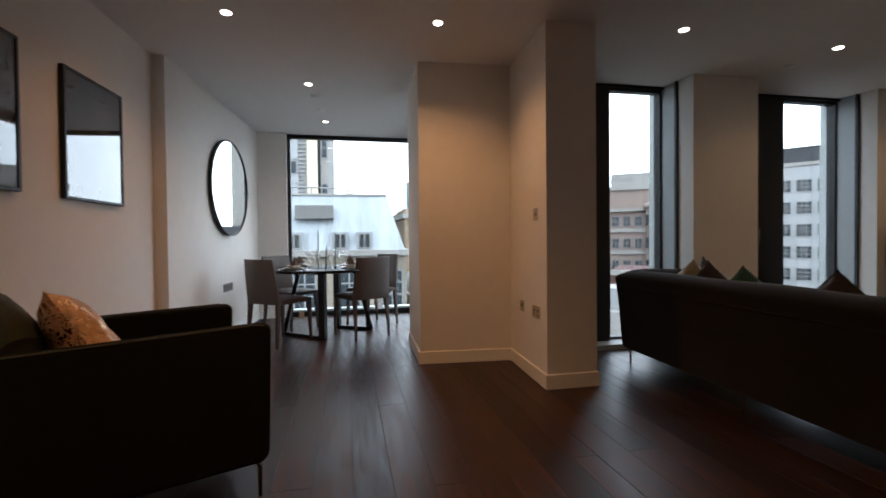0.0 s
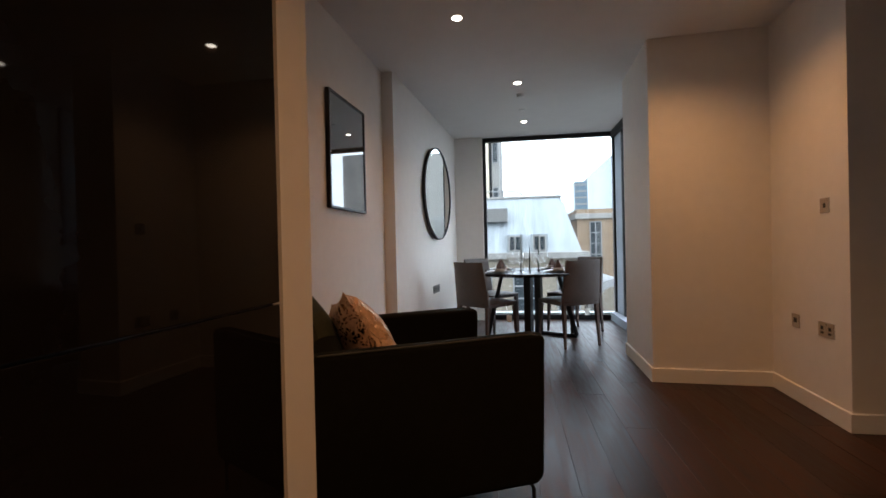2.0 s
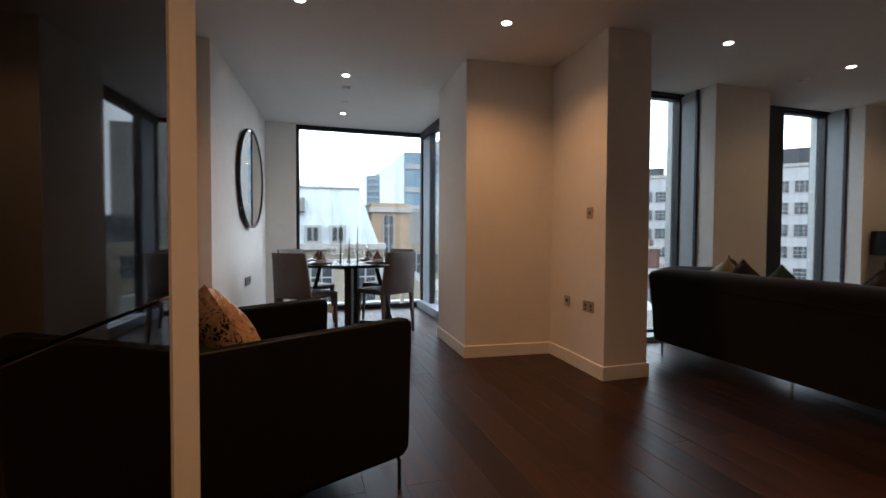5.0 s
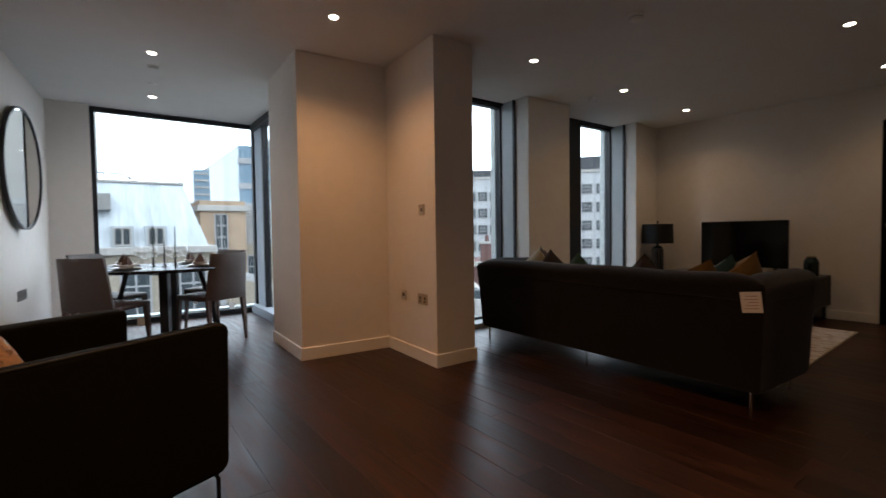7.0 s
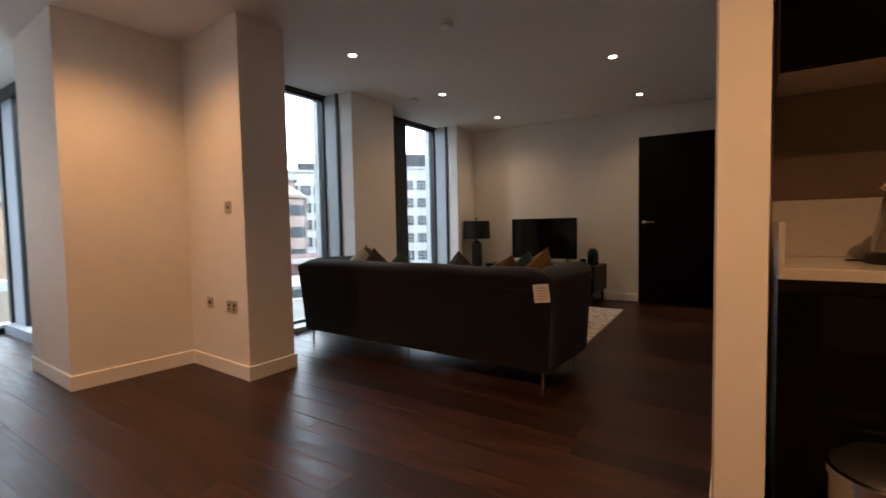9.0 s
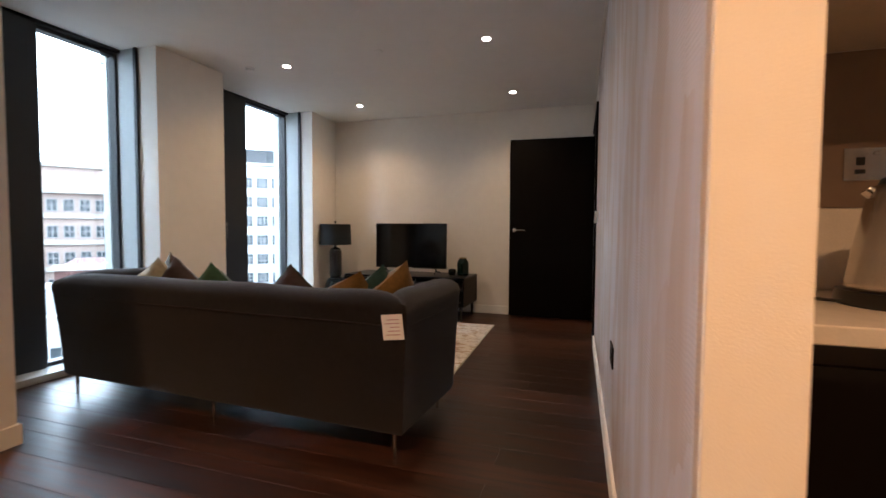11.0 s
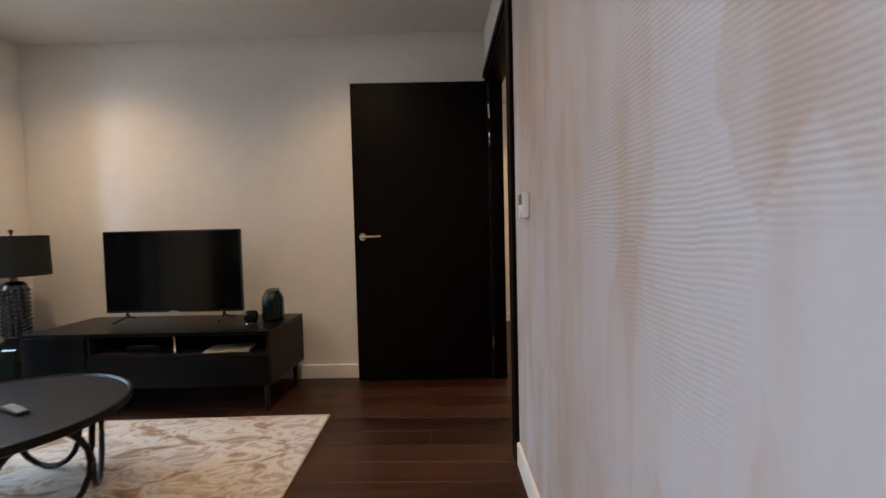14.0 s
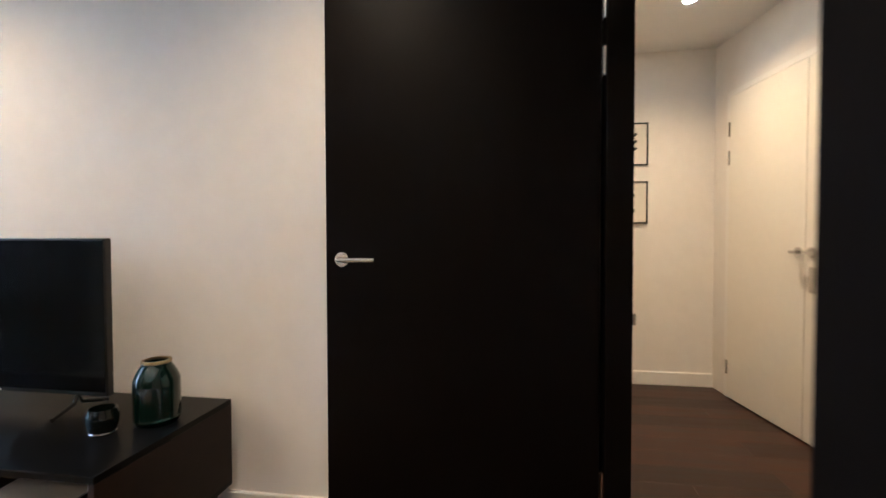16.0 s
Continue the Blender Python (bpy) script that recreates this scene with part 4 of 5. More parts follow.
def bent_panel(w0, w1, h, t, lean, z0):
    """A chair back: narrows upward, leans back, gently curved across, with soft edges."""
    bm = bmesh.new()
    nx, nz = 8, 8
    g = {}
    for s in (0, 1):
        for i in range(nx + 1):
            for j in range(nz + 1):
                u, v = 2 * i / nx - 1, j / nz
                w = w0 + (w1 - w0) * v
                e = 1 - max(abs(u) ** 8, (2 * v - 1) ** 8) * 0.55
                g[s, i, j] = bm.verts.new((-lean * v + (t * e if s else -t * e) / 2 - 0.02 * (1 - u * u), u * w / 2, z0 + h * v))
    for s in (0, 1):
        for i in range(nx):
            for j in range(nz):
                f = [g[s, i, j], g[s, i + 1, j], g[s, i + 1, j + 1], g[s, i, j + 1]]
                bm.faces.new(f if s else list(reversed(f)))
    ring = [(i, 0) for i in range(nx)] + [(nx, j) for j in range(nz)] + [(i, nz) for i in range(nx, 0, -1)] + [(0, j) for j in range(nz, 0, -1)]
    for a, b in zip(ring, ring[1:] + ring[:1]):
        bm.faces.new((g[0, a[0], a[1]], g[0, b[0], b[1]], g[1, b[0], b[1]], g[1, a[0], a[1]]))
    bmesh.ops.recalc_face_normals(bm, faces=bm.faces)
    return bm


def leg_taper(x, y, z1, dx, dy):
    bm = bmesh.new()
    vs = []
    for px, py, z, r in ((x, y, z1, 0.020), (x + dx, y + dy, 0.0, 0.010)):
        for a, b in ((-r, -r), (r, -r), (r, r), (-r, r)):
            vs.append(bm.verts.new((px + a, py + b, z)))
    bm.faces.new(list(reversed(vs[0:4])))
    bm.faces.new(vs[4:8])
    for i in range(4):
        bm.faces.new((vs[i], vs[(i + 1) % 4], vs[4 + (i + 1) % 4], vs[4 + i]))
    bmesh.ops.recalc_face_normals(bm, faces=bm.faces)
    return bm


def dining_chair(m, label):
    """The origin is on the floor under the middle of the back; the chair faces local +x."""
    c = thing("dining_chair", m, label, "chair", "chairs round the dining table")
    part("seat", soft_box(-0.01, 0.45, -0.225, 0.225, 0.415, 0.475, 0.028, 0.012), M_LEATHER2, c, "brown leather seat", smooth=True)
    part("backrest", bent_panel(0.45, 0.395, 0.45, 0.05, 0.06, 0.43), M_LEATHER, c, smooth=True)
    part("seam", box(-0.034, -0.030, -0.2, 0.2, 0.462, 0.466), M_BROWN, c)
    for x, y, dx, dy in ((0.42, 0.195, 0.02, 0.01), (0.42, -0.195, 0.02, -0.01), (0.0, 0.195, -0.03, 0.01), (0.0, -0.195, -0.03, -0.01)):
        part("leg", leg_taper(x, y, 0.43, dx, dy), M_LEATHER2, c)
    return c


CH = "taupe leather dining chair with tapered legs"
ch = dining_chair(pose(-0.096, 5.765, 0, 0, 0, 51), CH)
tg = part("price_tag", box(0.24, 0.243, -0.30, -0.235, 0.27, 0.34), M_PAPER, ch, "paper tag on a string")
part("string", tube((0.2415, -0.26, 0.34), (0.2415, -0.225, 0.44), 0.0015, n=5), M_PAPER, tg)
for x, y, a in ((0.975, 5.89, 118), (-0.10, 6.86, -42), (1.20, 6.86, 215)):
    copy_thing(ch, pose(x, y, 0, 0, 0, a))

M_PLATE = mat("stoneware", (0.50, 0.47, 0.43), 0.3, scale=9, vary=0.06, coat=0.3)
M_NAPKIN = mat("brown_napkin", (0.11, 0.075, 0.065), 0.9, scale=8, vary=0.15, bump=0.3, bump_scale=300)
M_WINE = glass_mat("wine_glass", (1, 1, 1))
for k, a in enumerate((225, 315, 135, 45)):
    ca, sa = math.cos(radians(a)), math.sin(radians(a))
    px, py = TC[0] + 0.42 * ca, TC[1] + 0.42 * sa
    pl = thing("plate_setting", pose(px, py, 0.755), "stacked stoneware plates on the dining table", "plate", "place settings")
    part("charger", lathe([(0, 0), (0.09, 0), (0.135, 0.012), (0.138, 0.016), (0.09, 0.006), (0, 0.006)], 40), M_LINING, pl, "dark charger plate", smooth=True)
    part("plate", lathe([(0, 0.007), (0.07, 0.007), (0.105, 0.020), (0.107, 0.024), (0.07, 0.013), (0, 0.013)], 40), M_PLATE, pl, smooth=True)
    part("bowl", lathe([(0, 0.0135), (0.045, 0.0135), (0.075, 0.042), (0.076, 0.047), (0.07, 0.044), (0.04, 0.02), (0, 0.019)], 36), M_PLATE, pl, smooth=True)
    nk = thing("napkin", pose(px, py, 0.775, 0, 0, a + 20), "brown cloth napkin folded into a peak", "napkin", "napkins")
    bm = bmesh.new()
    tip = bm.verts.new((0.0, 0.01, 0.115))
    rim = [bm.verts.new((0.058 * math.cos(2 * math.pi * i / 10) * (1.1 if i % 2 else 0.72), 0.05 * math.sin(2 * math.pi * i / 10) * (1.1 if i % 2 else 0.72), 0.0)) for i in range(10)]
    mid = [bm.verts.new((r.co.x * 0.72, r.co.y * 0.72 + 0.004, 0.05)) for r in rim]
    for i in range(10):
        j = (i + 1) % 10
        bm.faces.new((rim[i], rim[j], mid[j], mid[i]))
        bm.faces.new((mid[i], mid[j], tip))
    bm.faces.new(list(reversed(rim)))
    part("cloth", bm, M_NAPKIN, nk, smooth=True)
    for g, (rr, da, hh) in enumerate(((0.20, 24, 0.205), (0.17, -14, 0.175))):
        gx, gy = TC[0] + rr * math.cos(radians(a + da)), TC[1] + rr * math.sin(radians(a + da))
        wg = thing("wine_glass", pose(gx, gy, 0.755), "clear stemmed wine glass on the dining table", "glass", "wine glasses")
        s = hh / 0.2
        part("bowl", lathe([(0.0, 0.095 * s), (0.02, 0.10 * s), (0.034, 0.125 * s), (0.036, 0.15 * s), (0.030, 0.2 * s), (0.0285, 0.2 * s), (0.0345, 0.15 * s), (0.0325, 0.126 * s), (0.019, 0.102 * s), (0, 0.098 * s)], 24), M_WINE, wg, smooth=True)
        part("stem", lathe([(0, 0.004), (0.0035, 0.006), (0.003, 0.05), (0.004, 0.094 * s), (0, 0.095 * s)], 12), M_WINE, wg, smooth=True)
        part("foot", lathe([(0, 0), (0.034, 0), (0.034, 0.002), (0.01, 0.0038), (0, 0.004)], 28), M_WINE, wg, smooth=True)
    for j, (dd, ln) in enumerate(((-0.155, 0.2), (0.155, 0.2), (0.175, 0.21))):
        cu = thing("knife" if j else "fork", pose(px - sa * dd, py + ca * dd, 0.756, 0, 0, a), "polished steel cutlery beside the plate", "cutlery", "cutlery on the dining table")
        bm = box(-ln / 2, ln * 0.12, -0.004, 0.004, 0, 0.003, 0.001)
        add_box(bm, ln * 0.12, ln / 2, -0.0085, 0.0085, 0, 0.002, 0.0008)
        part("handle_and_blade", bm, M_CHROME, cu)
M_STEM = mat("dark_stem", (0.03, 0.05, 0.03), 0.6, scale=20, vary=0.2)
cs = thing("taper_candle_holder", pose(TC[0] + 0.02, TC[1], 0.755), "slim tapers in small holders on the table", "candle holder")
for i, (dx, dy, hh, mm) in enumerate(((-0.09, 0.02, 0.42, M_STEM), (0.0, -0.03, 0.26, M_BLACKM), (0.10, 0.03, 0.40, M_STEM))):
    h = part("holder", lathe([(0, 0), (0.03, 0), (0.03, 0.006), (0.009, 0.012), (0.008, 0.05), (0.013, 0.06), (0, 0.06)], 24, dx, dy), M_BLACKM, cs, smooth=True)
    part("taper", tube((dx, dy, 0.05), (dx + 0.004, dy, hh), 0.009, 0.004, 10), mm, h, smooth=True)

# ---- mirror, pictures, sockets ----
SK2 = math.degrees(math.atan2(-0.216, 2.59))
M_MIRROR = mat("mirror_glass", (0.86, 0.88, 0.87), 0.02, metal=1.0)
mr = thing("mirror", Matrix.Translation((-0.536, 6.30, 1.645)) @ Matrix.Rotation(radians(SK2 - 2.4), 4, "Z") @ Matrix.Rotation(radians(90), 4, "Y"), "round wall mirror with thin black metal frame", "mirror")
part("frame", lathe([(0.505, 0.0), (0.52, 0.0), (0.52, 0.036), (0.505, 0.036)] + [(0.505, 0.0)], 72), M_BLACKM, mr, smooth=True)
part("glass", lathe([(0, 0.002), (0.505, 0.002), (0.505, 0.026), (0, 0.026)], 72), M_MIRROR, mr, smooth=True)


def print_mat(name, seed, dark, light):
    m = mat(name, light, 0.5)
    n, l = m.node_tree.nodes, m.node_tree.links
    b = n["Principled BSDF"]
    tc = n.new("ShaderNodeTexCoord")
    mp = n.new("ShaderNodeMapping")
    mp.inputs["Location"].default_value = (seed, seed * 1.7, 0)
    mp.inputs["Scale"].default_value = (1, 1.5, 0.8)
    l.new(tc.outputs["Object"], mp.inputs[0])
    t = n.new("ShaderNodeTexNoise")
    t.inputs["Scale"].default_value, t.inputs["Detail"].default_value, t.inputs["Distortion"].default_value = 3.2, 8, 1.0
    l.new(mp.outputs[0], t.inputs[0])
    r = n.new("ShaderNodeValToRGB")
    r.color_ramp.elements[0].position, r.color_ramp.elements[0].color = 0.38, (*dark, 1)
    r.color_ramp.elements[1].position, r.color_ramp.elements[1].color = 0.66, (*light, 1)
    l.new(t.outputs[0], r.inputs[0])
    l.new(r.outputs[0], b.inputs["Base Color"])
    b.inputs["Roughness"].default_value = 0.03
    b.inputs["Coat Weight"].default_value = 1.0
    b.inputs["Coat Roughness"].default_value = 0.01
    b.inputs["Coat IOR"].default_value = 1.7
    return m


SK1 = math.degrees(math.atan2(-0.125, 2.547))
for y0, seed in ((3.84, 1.3), (2.90, 5.1)):
    yc = y0 + 0.30
    xw = -0.90 + (yc - 2.403) * 0.125 / 2.547
    pc = thing("picture", pose(xw, yc, 1.682, 0, 0, SK1), "abstract dark monochrome picture in a black glazed frame", "picture", "pictures on the wall")
    part("frame", boxes([(0.001, 0.028, -0.305, -0.29, -0.375, 0.375), (0.001, 0.028, 0.29, 0.305, -0.375, 0.375), (0.001, 0.028, -0.29, 0.29, 0.36, 0.375), (0.001, 0.028, -0.29, 0.29, -0.375, -0.36)]), M_BLACKM, pc)
    part("print", box(0.002, 0.022, -0.29, 0.29, -0.36, 0.36), print_mat("picture_print", seed, (0.012, 0.011, 0.011), (0.12, 0.105, 0.10)), pc)


def plate(name, m, w, h, material, label, holes, category="socket"):
    """A metal wall plate in the local yz plane that faces local +x, with small dark or pale inserts."""
    p = thing(name, m, label, category)
    part("plate", box(0.0005, 0.007, -w / 2, w / 2, -h / 2, h / 2, 0.002), material, p)
    for y, z, a, b, mm in holes:
        part("insert", box(0.005, 0.009, y - a / 2, y + a / 2, z - b / 2, z + b / 2, 0.001), mm, p)
    return p


DBL = [(-0.036, 0.008, 0.02, 0.022, M_BLACKP), (0.036, 0.008, 0.02, 0.022, M_BLACKP), (-0.036, -0.02, 0.024, 0.012, M_BLACKP), (0.036, -0.02, 0.024, 0.012, M_BLACKP), (0.0, 0.028, 0.016, 0.01, M_STEEL)]
SGL = [(0, 0.004, 0.03, 0.03, M_BLACKP)]
COLF = lambda y, z: pose(2.085 + 0.0501 * (y - 3.855), y, z, 0, 0, 177.1)
plate("light_switch", COLF(4.056, 1.235), 0.086, 0.086, M_STEEL, "brushed steel light switch on the column", [(0, 0, 0.018, 0.026, M_BLACKP)], "switch")
plate("wall_socket", COLF(4.060, 0.515), 0.147, 0.086, M_STEEL, "brushed steel double socket on the column", DBL)
plate("aerial_socket", COLF(4.377, 0.518), 0.086, 0.086, M_STEEL, "brushed steel outlet plate on the column", SGL)
for k in range(3):
    yy = 6.228 + k * 0.10
    plate("wall_socket", pose(-0.68 + (yy - 4.95) * 0.0834, yy, 0.559, 0, 0, SK2), 0.088, 0.088, M_NICKEL, "dark nickel outlet plate on the dining wall", SGL if k == 1 else [(-0.014, 0.0, 0.02, 0.04, M_BLACKP), (0.016, 0.01, 0.016, 0.02, M_BLACKP)])
plate("wall_socket", ACC @ pose(3.157, 1.064, 0.54, 0, 0, 90), 0.147, 0.09, M_BLACKM, "black metal double socket on the wallpaper", DBL)
th = thing("thermostat", ACC @ pose(5.175, 1.064, 1.192, 0, 0, 90), "white thermostat with grey display on the wallpaper", "thermostat")
part("housing", box(0.0005, 0.028, -0.046, 0.046, -0.054, 0.048, 0.005), M_WHITEP, th)
part("display", box(0.028, 0.0295, -0.037, 0.037, 0.0, 0.042), M_LCD := mat("lcd", (0.09, 0.095, 0.085), 0.3, scale=9, vary=0.1), th)
part("button", box(0.028, 0.031, -0.02, 0.02, -0.045, -0.03, 0.001), M_WHITEP, th)
sw = thing("control_switch", ACC @ pose(5.285, 1.064, 1.20, 0, 0, 90), "white control plate with dark buttons", "switch")
part("plate", box(0.0005, 0.010, -0.043, 0.043, -0.045, 0.045, 0.003), M_WHITEP, sw)
for k in range(3):
    part("button", box(0.010, 0.0125, -0.02, 0.014, -0.018 + k * 0.014, -0.010 + k * 0.014), M_BLACKP, sw)


# ---- ceiling lights and detectors ----
M_LENS = glow("downlight_glow", (1.0, 0.86, 0.66), 30.0)


def downlight(x, y, watts=SPOT_W, spread=138, color=SPOT_COLOR):
    d = thing("downlight", pose(x, y, CEIL), "small recessed ceiling downlight, switched on", "downlight", "recessed downlights")
    part("bezel", lathe([(0.032, -0.001), (0.043, -0.002), (0.044, 0.0), (0.032, 0.0)], 32), M_WHITEP, d, smooth=True)
    part("lens", lathe([(0, -0.003), (0.032, -0.003), (0.032, 0.0), (0, 0.0)], 24), M_LENS, d)
    ld = bpy.data.lights.new("downlight_lamp", "SPOT")
    ld.energy, ld.color, ld.spot_size, ld.spot_blend, ld.shadow_soft_size = watts, color, radians(spread), 1.0, 0.04
    o = new("downlight_lamp", ld)
    o.location = (x, y, CEIL - 0.012)


for x, y in ((3.137, 3.803), (4.594, 3.849), (5.997, 3.869), (4.549, 1.976), (5.997, 2.022), (0.39, 5.458), (0.487, 6.845), (1.366, 4.027), (-0.024, 4.139), (3.149, 1.98)):
    downlight(x, y, SPOT_W * (4.0 if 1 < x < 2 else 2.4 if x < 2 and y < 5 else 1.12 if x > 5.5 and y < 2.5 else 1.35 if x > 5.5 else 0.8 if y < 2.5 else 1.0), 138, KITCHEN_COLOR if x < 2 and y < 5 else SPOT_COLOR)
# unseen kitchen downlights, added at assumed spots to warm the partition ends
for x, y in ((0.75, 1.75), (0.75, 0.35)):
    downlight(x, y, KITCHEN_W, 138, KITCHEN_COLOR)
downlight(7.975, 0.433, HALL_W, 138, (1.0, 0.60, 0.27))
downlight(6.9, 0.3, HALL_W, 138, (1.0, 0.60, 0.27))


def detector(x, y, r, h, label):
    d = thing("smoke_detector", pose(x, y, CEIL), label, "detector")
    part("body", lathe([(0, -h), (r * 0.55, -h), (r * 0.8, -h * 0.75), (r * 0.86, -h * 0.4), (r, -h * 0.35), (r, 0), (0, 0)], 32), M_WHITEP, d, smooth=True)
    part("vent_ring", lathe([(r * 0.80, -h * 0.62), (r * 0.875, -h * 0.62), (r * 0.875, -h * 0.5), (r * 0.80, -h * 0.5)], 32), M_LINING, d)


detector(3.083, 2.80, 0.055, 0.045, "white smoke detector on the ceiling")
detector(4.537, 4.21, 0.045, 0.03, "small white heat detector on the ceiling")
detector(0.423, 5.798, 0.045, 0.03, "small white heat detector on the dining ceiling")
for x, y in ((0.456, 6.332), (4.526, 2.893)):
    d = thing("sprinkler_cover", pose(x, y, CEIL), "flat white sprinkler cover plate", "sprinkler")
    part("disc", lathe([(0, -0.006), (0.036, -0.006), (0.04, -0.003), (0.04, 0), (0, 0)], 32), M_WHITEP, d, smooth=True)

# ---- kitchen ----
M_WORKTOP = mat("white_quartz", (0.72, 0.68, 0.63), 0.25, scale=30, vary=0.05, coat=0.2)
M_RAIL = mat("dark_rail", (0.03, 0.022, 0.018), 0.4, scale=6, vary=0.1)
M_CARCASS = mat("beige_melamine", (0.42, 0.35, 0.27), 0.5, scale=4, vary=0.04)
M_SPLASH = mat("backpainted_glass", (0.22, 0.16, 0.12), 0.25, scale=3, vary=0.04)
CAB = pose(-0.332, 2.292, 0, 0, 0, -3)
y = 0.0
for k, wd in enumerate((1.15, 0.65)):
    u = thing("tall_cabinet", CAB @ Matrix.Translation((0, y - wd, 0)), "tall glossy black kitchen cabinet", "cabinet", "tall kitchen cabinets")
    part("carcass", box(-0.55, -0.022, 0.0, wd, 0.10, 2.42), M_BLACKP, u)
    part("plinth", box(-0.55, -0.06, 0.0, wd, 0.0, 0.10), M_BLACKP, u)
    part("lower_door", box(-0.02, 0.0, 0.0015, wd - 0.0015, 0.102, 0.902, 0.0015), M_GLOSS, u)
    part("upper_door", box(-0.02, 0.0, 0.0015, wd - 0.0015, 0.908, 2.42, 0.0015), M_GLOSS, u)
    y -= wd
structure("wall_kitchen_bulkhead", box(-0.55, 0.0, -1.8, 0.0, 2.422, CEIL), M_WALL, "plain bulkhead above the tall cabinets", "wall").matrix_world = CAB
yy = 0.857
for k, wd in enumerate((0.60, 0.60, 0.60)):
    u = thing("base_cabinet", pose(2.01, yy - wd, 0), "glossy black kitchen base cabinet under a white worktop", "cabinet", "kitchen base cabinets")
    part("carcass", box(0.022, 0.56, 0.0, wd, 0.10, 0.884), M_BLACKP, u)
    part("plinth", box(0.06, 0.56, 0.0, wd, 0.0, 0.10), M_BLACKP, u)
    part("door", box(0.0, 0.02, 0.0015, wd - 0.0015, 0.102, 0.842, 0.0015), M_GLOSS, u)
    part("handle_rail", box(0.012, 0.022, 0.0, wd, 0.844, 0.882), M_RAIL, u)
    w2 = thing("wall_cabinet", pose(2.19, yy - wd, 1.58), "dark glossy wall cabinet above the worktop", "cabinet", "kitchen wall cabinets")
    part("carcass", box(0.02, 0.385, 0.0, wd, 0.0, 0.80), M_CARCASS, w2)
    part("door", box(0.0, 0.02, 0.0015, wd - 0.0015, 0.0, 0.80, 0.0015), M_GLOSS, w2)
    yy -= wd
structure("wall_kitchen_bulkhead_east", box(2.20, 2.59, -0.943, 0.872, 2.41, CEIL), M_WALL, "plain bulkhead above the wall cabinets", "wall")
wt = thing("worktop", pose(0, 0, 0), "white stone kitchen worktop with matching upstand", "worktop")
part("slab", box(1.985, 2.57, -0.943, 0.857, 0.886, 0.922, 0.003), M_WORKTOP, wt)
part("upstand", box(1.985, 2.57, 0.842, 0.858, 0.922, 1.066, 0.002), M_WORKTOP, wt)
part("upper_splashback", box(2.576, 2.589, -0.943, 0.857, 1.152, 1.579), M_SPLASH, wt, "brown painted splashback")
part("splashback", box(2.572, 2.589, -0.943, 0.857, 0.922, 1.15, 0.002), M_WORKTOP, wt)
kt = thing("kettle", pose(2.29, 0.465, 0.922, 0, 0, 262) @ Matrix.Diagonal((1.45, 1.45, 1.25, 1)), "brushed steel kettle with black base on the worktop", "kettle")
part("base", lathe([(0, 0), (0.10, 0), (0.103, 0.006), (0.10, 0.026), (0, 0.026)], 40), M_BLACKP, kt, smooth=True)
part("body", lathe([(0, 0.028), (0.088, 0.028), (0.09, 0.04), (0.066, 0.20), (0.058, 0.215), (0, 0.215)], 40), M_STEEL, kt, smooth=True)
part("lid", lathe([(0, 0.215), (0.055, 0.215), (0.05, 0.228), (0.015, 0.236), (0.012, 0.25), (0, 0.252)], 32), M_BLACKP, kt, smooth=True)
part("handle", path_tube([(0.06, 0, 0.215), (0.11, 0, 0.225), (0.135, 0, 0.19), (0.13, 0, 0.10), (0.105, 0, 0.06), (0.085, 0, 0.06)], 0.011, 10), M_BLACKP, kt, smooth=True)
part("spout", tube((-0.048, 0, 0.19), (-0.07, 0, 0.208), 0.014, 0.010, 12), M_STEEL, kt, smooth=True)
cd = thing("power_cord", pose(0, 0, 0), "black coiled kettle cord on the worktop", "cord")
part("cable", path_tube([(2.30 + 0.03 * math.cos(k * 0.5), 0.63 + 0.035 * math.sin(k * 0.5) - 0.004 * k, 0.927 + 0.0008 * k) for k in range(26)], 0.004, 6), M_BLACKP, cd, smooth=True)
plate("wall_socket", pose(2.576, 0.425, 1.27, 0, 0, 180), 0.147, 0.09, M_STEEL, "brushed steel double socket above the worktop", DBL)
bn = thing("pedal_bin", pose(1.80, 0.60, 0), "round polished steel pedal bin with black lid", "bin")
part("body", lathe([(0, 0.01), (0.148, 0.01), (0.15, 0.03), (0.15, 0.40), (0, 0.40)], 48), M_CHROME, bn, smooth=True)
part("rim", lathe([(0.146, 0.395), (0.156, 0.398), (0.156, 0.417), (0.146, 0.42)], 48), M_CHROME, bn, smooth=True)
part("lid", lathe([(0, 0.46), (0.06, 0.458), (0.12, 0.445), (0.146, 0.421), (0.14, 0.415), (0, 0.415)], 48), M_BLACKM, bn, smooth=True)
part("foot_ring", lathe([(0, 0), (0.152, 0), (0.155, 0.012), (0.148, 0.02), (0, 0.02)], 48), M_BLACKP, bn, smooth=True)
part("pedal", box(-0.19, -0.14, -0.03, 0.03, 0.012, 0.024, 0.003), M_BLACKP, bn)

# ---- hall beyond the doorway ----
HA = math.degrees(math.atan2(0.563, 4.5))
HQ = pose(8.75, -0.0308, 0, 0, 0, HA)
M_HDOOR = mat("cupboard_paint", (0.82, 0.78, 0.70), 0.4, scale=2, vary=0.015, bump=0.03)
cb = tagged(new("door_2"), "cream painted double cupboard doors in the hall", "cupboard door", kind="structure")
cb.matrix_world = HQ
part("door_frame", boxes([(-0.21, -0.17, 0.0, 0.012, 0.0, 2.17), (-1.72, -0.17, 0.0, 0.012, 2.135, 2.17)]), M_TRIM, cb)
